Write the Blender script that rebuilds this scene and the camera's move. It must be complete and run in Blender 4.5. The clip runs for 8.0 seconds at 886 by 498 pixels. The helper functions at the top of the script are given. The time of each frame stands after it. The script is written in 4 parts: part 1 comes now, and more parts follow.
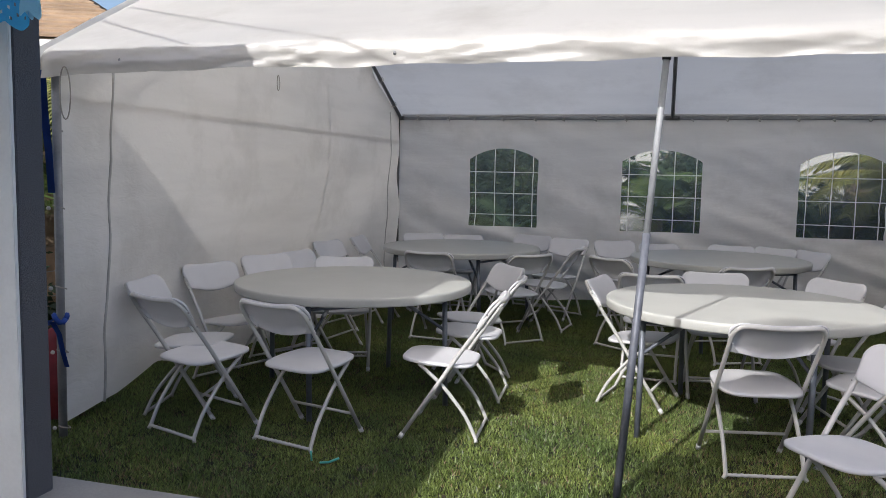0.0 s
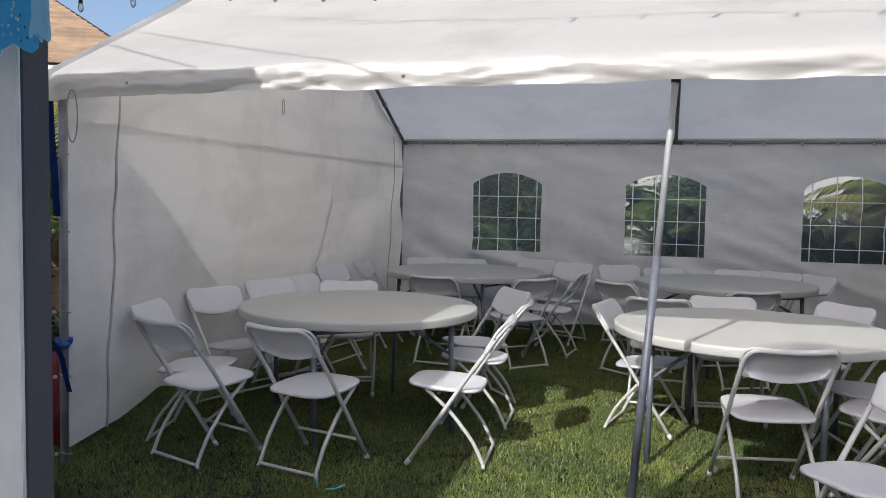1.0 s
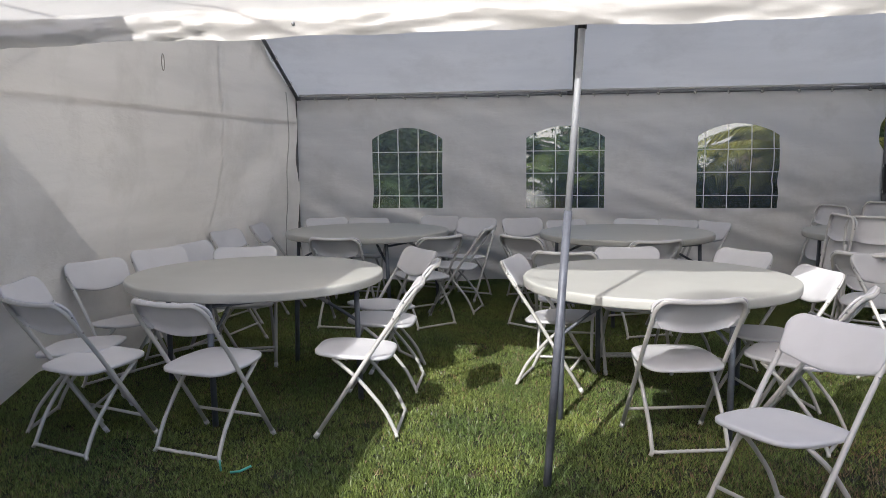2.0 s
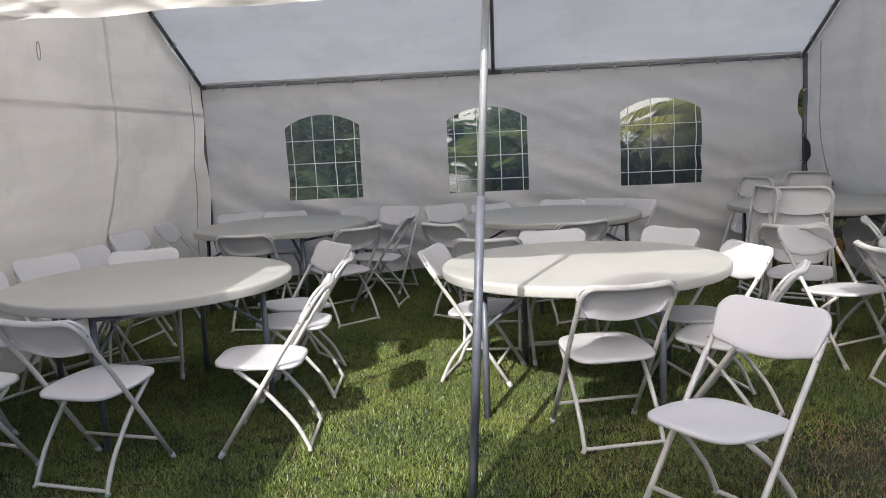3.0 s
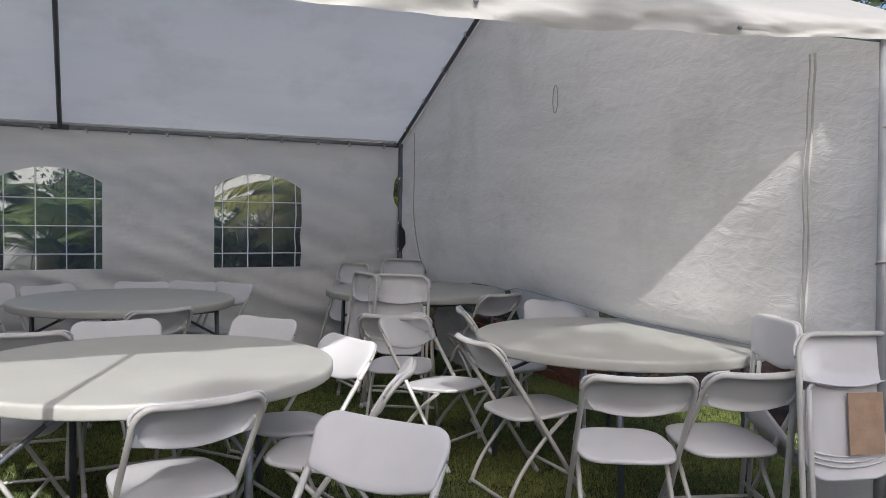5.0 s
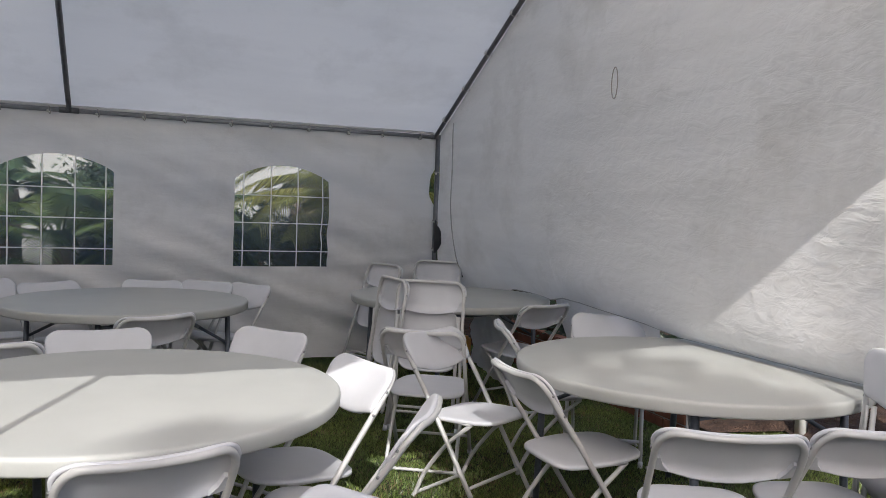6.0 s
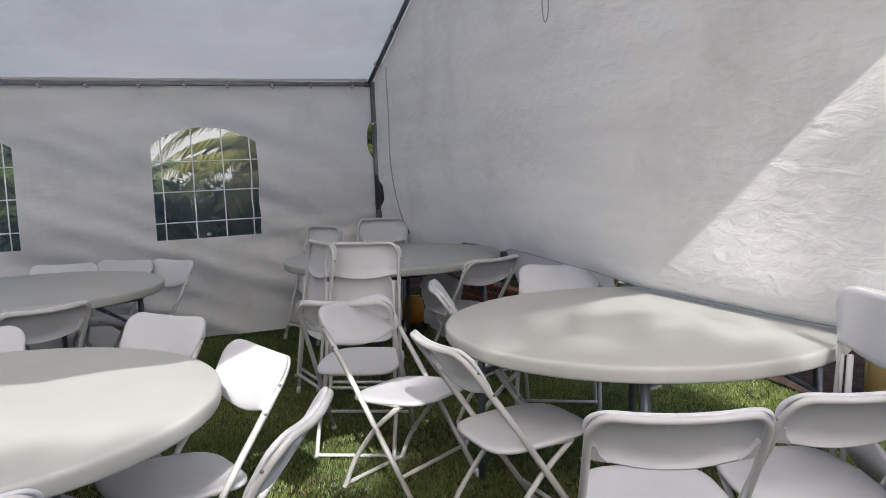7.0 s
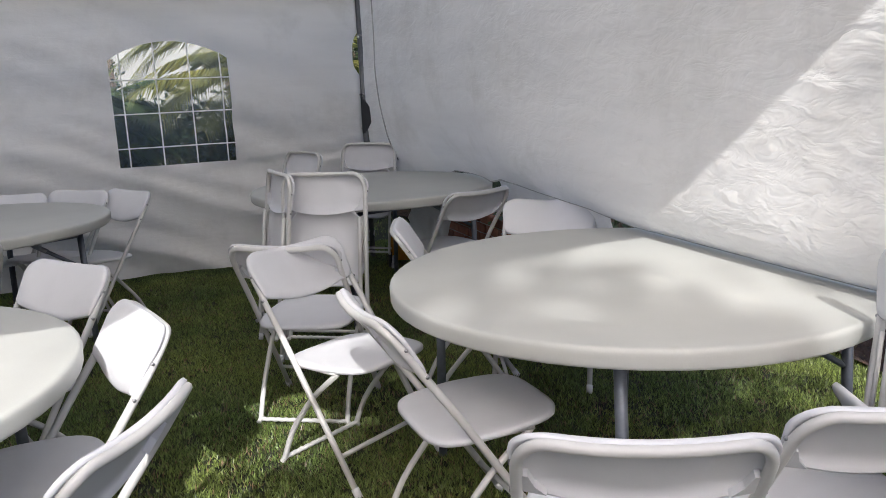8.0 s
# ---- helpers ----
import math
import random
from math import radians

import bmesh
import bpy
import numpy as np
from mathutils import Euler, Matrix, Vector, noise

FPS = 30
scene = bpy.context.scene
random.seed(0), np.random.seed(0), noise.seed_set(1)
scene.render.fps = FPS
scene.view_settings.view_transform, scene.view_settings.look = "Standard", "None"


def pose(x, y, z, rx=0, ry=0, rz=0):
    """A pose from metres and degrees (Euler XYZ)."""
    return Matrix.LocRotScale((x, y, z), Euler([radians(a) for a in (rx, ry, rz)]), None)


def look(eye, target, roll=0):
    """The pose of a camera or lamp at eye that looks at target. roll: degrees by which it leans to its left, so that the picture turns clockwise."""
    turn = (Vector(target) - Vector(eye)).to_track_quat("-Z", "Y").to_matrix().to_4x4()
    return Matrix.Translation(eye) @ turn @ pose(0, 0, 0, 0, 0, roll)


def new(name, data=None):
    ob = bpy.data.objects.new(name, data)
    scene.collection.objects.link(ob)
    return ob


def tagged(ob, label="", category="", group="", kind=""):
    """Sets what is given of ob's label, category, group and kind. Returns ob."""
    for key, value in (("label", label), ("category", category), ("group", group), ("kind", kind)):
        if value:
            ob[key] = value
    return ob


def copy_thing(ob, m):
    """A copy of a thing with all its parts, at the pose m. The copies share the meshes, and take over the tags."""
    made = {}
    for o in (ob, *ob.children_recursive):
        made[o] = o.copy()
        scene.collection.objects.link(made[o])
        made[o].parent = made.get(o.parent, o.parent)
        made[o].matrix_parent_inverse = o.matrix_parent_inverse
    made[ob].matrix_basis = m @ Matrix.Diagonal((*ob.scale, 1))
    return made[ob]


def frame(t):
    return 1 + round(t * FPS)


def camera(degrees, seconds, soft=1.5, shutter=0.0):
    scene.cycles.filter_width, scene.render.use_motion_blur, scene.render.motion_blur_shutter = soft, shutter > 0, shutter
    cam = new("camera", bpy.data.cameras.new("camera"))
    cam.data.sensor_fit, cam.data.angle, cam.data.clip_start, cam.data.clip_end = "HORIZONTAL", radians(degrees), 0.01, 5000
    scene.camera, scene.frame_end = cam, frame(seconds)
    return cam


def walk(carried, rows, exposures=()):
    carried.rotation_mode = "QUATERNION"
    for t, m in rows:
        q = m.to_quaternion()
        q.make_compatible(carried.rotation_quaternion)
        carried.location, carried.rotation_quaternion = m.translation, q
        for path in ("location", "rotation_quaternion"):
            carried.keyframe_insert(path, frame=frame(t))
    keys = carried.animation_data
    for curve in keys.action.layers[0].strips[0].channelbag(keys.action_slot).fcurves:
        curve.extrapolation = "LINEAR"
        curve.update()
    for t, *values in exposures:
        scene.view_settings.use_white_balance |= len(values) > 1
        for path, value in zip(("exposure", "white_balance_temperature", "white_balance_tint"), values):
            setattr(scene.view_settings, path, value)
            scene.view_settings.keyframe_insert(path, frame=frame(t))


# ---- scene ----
cam = camera(58.89, 8.0, soft=0.36)
PATH = [
    (0, (2.994, -2.639, 1.443), (2.455, -0.723, 1.249), 1.11),
    (0.5, (2.976, -2.629, 1.439), (2.435, -0.712, 1.257), 1.05),
    (1, (2.951, -2.622, 1.430), (2.409, -0.701, 1.300), 1.10),
    (1.5, (2.888, -2.575, 1.419), (2.563, -0.607, 1.274), 0.64),
    (1.7, (2.882, -2.529, 1.443), (2.575, -0.561, 1.255), 0.01),
    (2.8, (2.936, -2.149, 1.411), (2.741, -0.178, 1.134), -2.55),
    (3, (2.963, -2.101, 1.421), (2.835, -0.125, 1.142), -2.78),
    (3.5, (3.007, -1.987, 1.401), (3.107, -0.010, 1.116), -2.36),
    (4, (3.004, -1.722, 1.389), (3.508, 0.200, 1.157), 1.67),
    (4.5, (3.037, -1.568, 1.384), (3.799, 0.278, 1.277), 1.39),
    (4.7, (3.086, -1.501, 1.367), (3.941, 0.305, 1.279), 0.78),
    (6, (3.468, -0.763, 1.382), (4.213, 1.090, 1.285), 2.05),
    (6.5, (3.605, -0.599, 1.347), (4.397, 1.226, 1.150), 2.72),
    (7, (3.891, -0.418, 1.370), (4.687, 1.404, 1.152), -2.25),
    (7.5, (4.109, -0.236, 1.359), (4.865, 1.593, 1.070), -4.15),
    (8, (4.371, 0.004, 1.347), (5.082, 1.827, 0.935), -2.42),
]
walk(cam, [(t, look(eye, target, roll)) for t, eye, target, roll in PATH],
     exposures=[(0.0, 0.49, 6340, 10), (1.2, 0.44, 6340, 10), (3.0, 0.79, 6560, 10), (3.7, 0.72, 6560, 10), (4.5, 0.34, 6360, 10), (6.3, 0.58, 6380, 10), (8.0, 0.91, 6340, 10)])

# ---- light ----
SUN_WAY = Vector((0.31, 1.0, -0.72)).normalized()      # the way the sunlight travels
ELEV = math.asin(-SUN_WAY.z)
world = bpy.data.worlds.new("sky")
scene.world = world
world.use_nodes = True
wn, wl = world.node_tree.nodes, world.node_tree.links
sky = wn.new("ShaderNodeTexSky")
sky.sky_type, sky.sun_disc = "NISHITA", False
sky.sun_elevation = ELEV
sky.sun_rotation = math.atan2(-SUN_WAY.x, -SUN_WAY.y)
sky.dust_density, sky.ozone_density, sky.air_density = 3.5, 1.0, 0.8
wn["Background"].inputs["Strength"].default_value = 0.15
wl.new(sky.outputs["Color"], wn["Background"].inputs["Color"])
sun = new("sun", bpy.data.lights.new("sun", "SUN"))
sun.data.energy, sun.data.angle, sun.data.color = 3.15, radians(0.55), (1.0, 0.965, 0.91)
sun.matrix_world = look((0, 0, 20), Vector((0, 0, 20)) + SUN_WAY)

# ---- materials ----


def material(name, colour, rough=0.6, metal=0.0, spread=0.12, scale=6.0, fine=60.0, bump=0.15, dist=0.004, stain=None, stain_at=0.62, per_object=0.0, per_island=0.0, spec=0.5):
    """A surface with broad blotches, fine grain, optional stains and a fine relief."""
    m = bpy.data.materials.new(name)
    m.use_nodes = True
    n, l = m.node_tree.nodes, m.node_tree.links
    b = n["Principled BSDF"]
    b.inputs["Roughness"].default_value, b.inputs["Metallic"].default_value = rough, metal
    b.inputs["Specular IOR Level"].default_value = spec
    co = n.new("ShaderNodeTexCoord")
    big, small = n.new("ShaderNodeTexNoise"), n.new("ShaderNodeTexNoise")
    for k, sc in ((big, scale), (small, fine)):
        k.inputs["Scale"].default_value, k.inputs["Detail"].default_value = sc, 4.0
        l.new(co.outputs["Object"], k.inputs["Vector"])
    ramp = n.new("ShaderNodeValToRGB")
    lo, hi = [tuple(min(1, c * k) for c in colour) + (1,) for k in (1 - spread, 1 + spread)]
    ramp.color_ramp.elements[0].color, ramp.color_ramp.elements[1].color = lo, hi
    ramp.color_ramp.elements[0].position, ramp.color_ramp.elements[1].position = 0.3, 0.7
    both = n.new("ShaderNodeMath")
    both.operation = "MULTIPLY_ADD"
    l.new(small.outputs["Fac"], both.inputs[0])
    both.inputs[1].default_value = 0.35
    sub = n.new("ShaderNodeMath")
    sub.operation = "SUBTRACT"
    l.new(big.outputs["Fac"], sub.inputs[0])
    sub.inputs[1].default_value = 0.17
    l.new(sub.outputs[0], both.inputs[2])
    l.new(both.outputs[0], ramp.inputs["Fac"])
    out = ramp.outputs["Color"]
    if stain:
        st, sr, mix = n.new("ShaderNodeTexNoise"), n.new("ShaderNodeValToRGB"), n.new("ShaderNodeMix")
        st.inputs["Scale"].default_value, st.inputs["Detail"].default_value = scale * 0.7 + 1.3, 6.0
        st.inputs["Roughness"].default_value = 0.7
        l.new(co.outputs["Object"], st.inputs["Vector"])
        sr.color_ramp.elements[0].position, sr.color_ramp.elements[1].position = stain_at, stain_at + 0.14
        l.new(st.outputs["Fac"], sr.inputs["Fac"])
        mix.data_type = "RGBA"
        l.new(sr.outputs["Color"], mix.inputs["Factor"])
        l.new(out, mix.inputs["A"])
        mix.inputs["B"].default_value = (*stain, 1)
        out = mix.outputs["Result"]
    if per_object or per_island:
        hsv, mr = n.new("ShaderNodeHueSaturation"), n.new("ShaderNodeMapRange")
        if per_object:
            src, amount = n.new("ShaderNodeObjectInfo").outputs["Random"], per_object
        else:
            src, amount = n.new("ShaderNodeNewGeometry").outputs["Random Per Island"], per_island
        l.new(src, mr.inputs["Value"])
        mr.inputs["To Min"].default_value, mr.inputs["To Max"].default_value = 1 - amount, 1 + amount
        l.new(mr.outputs["Result"], hsv.inputs["Value"])
        l.new(out, hsv.inputs["Color"])
        out = hsv.outputs["Color"]
    l.new(out, b.inputs["Base Color"])
    if bump:
        bp = n.new("ShaderNodeBump")
        bp.inputs["Strength"].default_value, bp.inputs["Distance"].default_value = bump, dist
        l.new(small.outputs["Fac"], bp.inputs["Height"])
        l.new(bp.outputs["Normal"], b.inputs["Normal"])
    return m


def cloth(name, colour, through_light=0.35, crease=0.6, dirt=(0.55, 0.53, 0.49), crease_scale=9.0, gloss=0.06, cells=0.5, ridged=False):
    """Woven plastic sheeting: it scatters light back and lets part of it through; crumpled at hand size, woven at millimetre size."""
    m = bpy.data.materials.new(name)
    m.use_nodes = True
    n, l = m.node_tree.nodes, m.node_tree.links
    n.remove(n["Principled BSDF"])
    co = n.new("ShaderNodeTexCoord")
    warp = n.new("ShaderNodeTexNoise")
    warp.inputs["Scale"].default_value, warp.inputs["Detail"].default_value = 2.2, 3.0
    l.new(co.outputs["Object"], warp.inputs["Vector"])
    add = n.new("ShaderNodeVectorMath")
    add.operation = "MULTIPLY_ADD"
    l.new(warp.outputs["Color"], add.inputs[0])
    add.inputs[1].default_value = (0.25, 0.25, 0.25)
    l.new(co.outputs["Object"], add.inputs[2])
    crumple = n.new("ShaderNodeTexVoronoi")
    crumple.feature = "F1"
    crumple.inputs["Scale"].default_value = crease_scale
    l.new(add.outputs["Vector"], crumple.inputs["Vector"])
    folds = n.new("ShaderNodeTexNoise")
    folds.inputs["Scale"].default_value, folds.inputs["Detail"].default_value, folds.inputs["Roughness"].default_value = 8.0, 7.0, 0.62
    folds.inputs["Distortion"].default_value = 0.8
    stretch = n.new("ShaderNodeMapping")
    stretch.inputs["Scale"].default_value = (0.8, 0.8, 2.2)
    l.new(co.outputs["Object"], stretch.inputs["Vector"])
    l.new(stretch.outputs["Vector"], folds.inputs["Vector"])
    height = n.new("ShaderNodeMath")
    height.operation = "MULTIPLY_ADD"
    l.new(crumple.outputs["Distance"], height.inputs[0])
    height.inputs[1].default_value = cells
    if ridged:
        stretch.inputs["Scale"].default_value = (1.0, 0.42, 1.0)
        stretch.inputs["Rotation"].default_value = (0.12, 0.0, 0.0)
        folds.inputs["Distortion"].default_value, folds.inputs["Detail"].default_value = 0.5, 3.0
        folds.inputs["Scale"].default_value = 15.0
        off, fold_line = n.new("ShaderNodeMath"), n.new("ShaderNodeMath")
        off.operation, fold_line.operation = "SUBTRACT", "ABSOLUTE"
        off.inputs[1].default_value = 0.5
        l.new(folds.outputs["Fac"], off.inputs[0]), l.new(off.outputs[0], fold_line.inputs[0])
        l.new(fold_line.outputs[0], height.inputs[2])
    else:
        l.new(folds.outputs["Fac"], height.inputs[2])
    bp = n.new("ShaderNodeBump")
    bp.inputs["Strength"].default_value, bp.inputs["Distance"].default_value = crease, 0.04
    l.new(height.outputs[0], bp.inputs["Height"])
    dn, dr, mix = n.new("ShaderNodeTexNoise"), n.new("ShaderNodeValToRGB"), n.new("ShaderNodeMix")
    dn.inputs["Scale"].default_value, dn.inputs["Detail"].default_value, dn.inputs["Roughness"].default_value = 1.7, 7.0, 0.65
    l.new(co.outputs["Object"], dn.inputs["Vector"])
    dr.color_ramp.elements[0].position, dr.color_ramp.elements[1].position = 0.5, 0.95
    l.new(dn.outputs["Fac"], dr.inputs["Fac"])
    mix.data_type = "RGBA"
    l.new(dr.outputs["Color"], mix.inputs["Factor"])
    mix.inputs["A"].default_value, mix.inputs["B"].default_value = (*colour, 1), (*dirt, 1)
    # diagonal streaks: the soft shade of long folds, put into the colour
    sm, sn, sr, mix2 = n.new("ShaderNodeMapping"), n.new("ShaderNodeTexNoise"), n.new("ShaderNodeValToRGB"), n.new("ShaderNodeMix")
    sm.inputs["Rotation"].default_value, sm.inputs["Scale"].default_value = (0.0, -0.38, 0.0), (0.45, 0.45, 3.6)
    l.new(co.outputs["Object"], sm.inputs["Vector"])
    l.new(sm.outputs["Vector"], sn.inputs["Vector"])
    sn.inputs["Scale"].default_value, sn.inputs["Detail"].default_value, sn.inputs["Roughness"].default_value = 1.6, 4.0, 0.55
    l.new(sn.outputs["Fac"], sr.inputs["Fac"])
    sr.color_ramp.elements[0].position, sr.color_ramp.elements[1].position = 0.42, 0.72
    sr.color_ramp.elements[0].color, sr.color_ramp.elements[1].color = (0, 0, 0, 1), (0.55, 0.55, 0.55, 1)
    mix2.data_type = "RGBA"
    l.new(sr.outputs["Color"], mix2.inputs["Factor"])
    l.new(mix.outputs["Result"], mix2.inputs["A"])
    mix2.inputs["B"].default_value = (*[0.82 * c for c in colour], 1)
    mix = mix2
    df, tr, gl = n.new("ShaderNodeBsdfDiffuse"), n.new("ShaderNodeBsdfTranslucent"), n.new("ShaderNodeBsdfGlossy")
    gl.inputs["Roughness"].default_value = 0.42
    for k in (df, tr, gl):
        l.new(bp.outputs["Normal"], k.inputs["Normal"])
    for k in (df, tr):
        l.new(mix.outputs["Result"], k.inputs["Color"])
    m1, m2 = n.new("ShaderNodeMixShader"), n.new("ShaderNodeMixShader")
    m1.inputs["Fac"].default_value, m2.inputs["Fac"].default_value = through_light, gloss
    l.new(df.outputs[0], m1.inputs[1]), l.new(tr.outputs[0], m1.inputs[2])
    l.new(m1.outputs[0], m2.inputs[1]), l.new(gl.outputs[0], m2.inputs[2])
    l.new(m2.outputs[0], n["Material Output"].inputs["Surface"])
    return m


def leaf(name, colour, through_light=0.35, vary=0.4):
    m = bpy.data.materials.new(name)
    m.use_nodes = True
    n, l = m.node_tree.nodes, m.node_tree.links
    n.remove(n["Principled BSDF"])
    geo, mr, hsv = n.new("ShaderNodeNewGeometry"), n.new("ShaderNodeMapRange"), n.new("ShaderNodeHueSaturation")
    l.new(geo.outputs["Random Per Island"], mr.inputs["Value"])
    mr.inputs["To Min"].default_value, mr.inputs["To Max"].default_value = 1 - vary, 1 + vary
    l.new(mr.outputs["Result"], hsv.inputs["Value"])
    co, no, ramp = n.new("ShaderNodeTexCoord"), n.new("ShaderNodeTexNoise"), n.new("ShaderNodeValToRGB")
    no.inputs["Scale"].default_value, no.inputs["Detail"].default_value = 1.6, 4.0
    l.new(co.outputs["Object"], no.inputs["Vector"])
    l.new(no.outputs["Fac"], ramp.inputs["Fac"])
    ramp.color_ramp.elements[0].position, ramp.color_ramp.elements[1].position = 0.35, 0.68
    ramp.color_ramp.elements[0].color = (*[c * 0.75 for c in colour], 1)
    ramp.color_ramp.elements[1].color = (colour[0] * 1.45, colour[1] * 1.18, colour[2] * 1.05, 1)
    l.new(ramp.outputs["Color"], hsv.inputs["Color"])
    df, tr, gl, m1, m2 = (n.new(k) for k in ("ShaderNodeBsdfDiffuse", "ShaderNodeBsdfTranslucent", "ShaderNodeBsdfGlossy", "ShaderNodeMixShader", "ShaderNodeMixShader"))
    for k in (df, tr):
        l.new(hsv.outputs["Color"], k.inputs["Color"])
    gl.inputs["Roughness"].default_value = 0.4
    m1.inputs["Fac"].default_value, m2.inputs["Fac"].default_value = through_light, 0.06
    l.new(df.outputs[0], m1.inputs[1]), l.new(tr.outputs[0], m1.inputs[2])
    l.new(m1.outputs[0], m2.inputs[1]), l.new(gl.outputs[0], m2.inputs[2])
    l.new(m2.outputs[0], n["Material Output"].inputs["Surface"])
    return m


def vinyl(name, haze=0.15, soften=0.0):
    """Clear plastic film: a faint bloom of dust, slight scatter, and gloss."""
    m = bpy.data.materials.new(name)
    m.use_nodes = True
    n, l = m.node_tree.nodes, m.node_tree.links
    n.remove(n["Principled BSDF"])
    tp, df, gl, m1, m2, fr = (n.new(k) for k in ("ShaderNodeBsdfTransparent", "ShaderNodeBsdfTranslucent", "ShaderNodeBsdfGlossy", "ShaderNodeMixShader", "ShaderNodeMixShader", "ShaderNodeFresnel"))
    co, no, bp = n.new("ShaderNodeTexCoord"), n.new("ShaderNodeTexNoise"), n.new("ShaderNodeBump")
    no.inputs["Scale"].default_value, no.inputs["Detail"].default_value = 7.0, 3.0
    l.new(co.outputs["Object"], no.inputs["Vector"])
    bp.inputs["Strength"].default_value, bp.inputs["Distance"].default_value = 0.25, 0.02
    l.new(no.outputs["Fac"], bp.inputs["Height"])
    l.new(bp.outputs["Normal"], gl.inputs["Normal"])
    gl.inputs["Roughness"].default_value = 0.08
    tp.inputs["Color"].default_value = (0.93, 0.95, 0.94, 1)
    m1.inputs["Fac"].default_value = haze
    fr.inputs["IOR"].default_value = 1.35
    rf, m0 = n.new("ShaderNodeBsdfRefraction"), n.new("ShaderNodeMixShader")
    rf.inputs["IOR"].default_value, rf.inputs["Roughness"].default_value = 1.03, 0.16
    l.new(bp.outputs["Normal"], rf.inputs["Normal"])
    m0.inputs["Fac"].default_value = soften
    l.new(tp.outputs[0], m0.inputs[1]), l.new(rf.outputs[0], m0.inputs[2])
    l.new(m0.outputs[0], m1.inputs[1]), l.new(df.outputs[0], m1.inputs[2])
    l.new(fr.outputs[0], m2.inputs["Fac"])
    l.new(m1.outputs[0], m2.inputs[1]), l.new(gl.outputs[0], m2.inputs[2])
    l.new(m2.outputs[0], n["Material Output"].inputs["Surface"])
    return m


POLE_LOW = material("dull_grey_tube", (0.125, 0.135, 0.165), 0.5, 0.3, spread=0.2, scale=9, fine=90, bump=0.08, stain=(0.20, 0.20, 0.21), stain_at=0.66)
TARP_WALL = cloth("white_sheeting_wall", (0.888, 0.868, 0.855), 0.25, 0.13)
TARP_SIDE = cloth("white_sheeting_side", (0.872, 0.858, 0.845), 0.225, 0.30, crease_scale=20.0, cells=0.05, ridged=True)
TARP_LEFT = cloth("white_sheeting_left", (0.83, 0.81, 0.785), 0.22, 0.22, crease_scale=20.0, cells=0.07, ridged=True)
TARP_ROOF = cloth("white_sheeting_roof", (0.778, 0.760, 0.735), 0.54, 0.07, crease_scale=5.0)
VINYL = vinyl("clear_film", 0.20, 0.55)
SEAM = material("seam_tape", (0.46, 0.45, 0.43), 0.8, spread=0.2, bump=0.3)
WHITE_PRINT = material("white_print", (0.80, 0.80, 0.78), 0.5, spread=0.04)
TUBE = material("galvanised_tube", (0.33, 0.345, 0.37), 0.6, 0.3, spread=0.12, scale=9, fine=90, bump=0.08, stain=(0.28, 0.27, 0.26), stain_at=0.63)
TUBE_DARK = material("weathered_tube", (0.25, 0.255, 0.27), 0.55, 0.2, spread=0.2, scale=9, fine=90, bump=0.1, stain=(0.16, 0.13, 0.11), stain_at=0.6)
TUBE_FRAME = material("dark_frame_tube", (0.12, 0.12, 0.125), 0.5, 0.4, spread=0.3, scale=5, fine=70, bump=0.1)
BLACK = material("black_fitting", (0.025, 0.025, 0.028), 0.5, spread=0.2)
PLASTIC = material("white_moulded_plastic", (0.61, 0.612, 0.645), 0.42, spread=0.035, scale=7, fine=350, bump=0.06, dist=0.0015, stain=(0.54, 0.52, 0.49), stain_at=0.66, per_object=0.05)
TABLE_TOP = material("off_white_plastic", (0.43, 0.436, 0.418), 0.48, spread=0.04, scale=4, fine=240, bump=0.10, dist=0.0015, stain=(0.40, 0.395, 0.36), stain_at=0.66)
PAINTED = material("white_painted_tube", (0.55, 0.545, 0.54), 0.38, 0.05, spread=0.05, scale=9, fine=80, bump=0.05, stain=(0.45, 0.42, 0.38), stain_at=0.67, per_object=0.03)
LEG = material("grey_steel_leg", (0.125, 0.14, 0.17), 0.45, 0.3, spread=0.2, scale=9, fine=80, bump=0.06)
CORD = material("elastic_cord", (0.36, 0.34, 0.31), 0.8, spread=0.1)
BALL = material("white_ball", (0.56, 0.54, 0.50), 0.4, spread=0.05)
RIVET = material("grey_rivet", (0.30, 0.30, 0.31), 0.45, 0.7, spread=0.1)
BLUE = material("blue_nylon", (0.015, 0.07, 0.36), 0.6, spread=0.25, scale=12, fine=200, bump=0.3)
RED = material("red_plastic_cloth", (0.20, 0.02, 0.03), 0.5, spread=0.25, scale=9, fine=70, bump=0.3)
SOIL = material("turf_ground", (0.022, 0.027, 0.013), 0.95, spread=0.65, scale=3.0, fine=110, bump=1.0, dist=0.01, stain=(0.13, 0.10, 0.066), stain_at=0.58)
GRASS = leaf("grass_blades", (0.130, 0.198, 0.056), 0.10, 0.85)
STRAW = leaf("dry_grass", (0.22, 0.17, 0.105), 0.25, 0.4)
MULCH = material("bark_mulch", (0.075, 0.042, 0.028), 0.95, spread=0.5, scale=9, fine=60, bump=1.0, dist=0.03)
CONCRETE = material("concrete", (0.36, 0.35, 0.335), 0.9, spread=0.14, scale=2.5, fine=80, bump=0.3, stain=(0.24, 0.23, 0.21), stain_at=0.6)
STUCCO_GREY = material("grey_stucco", (0.15, 0.155, 0.172), 0.95, spread=0.5, scale=190, fine=420, bump=1.0, dist=0.006)
STUCCO_WHITE = material("white_stucco", (0.72, 0.71, 0.68), 0.9, spread=0.06, scale=3, fine=120, bump=0.5, dist=0.005, stain=(0.55, 0.53, 0.49), stain_at=0.66)
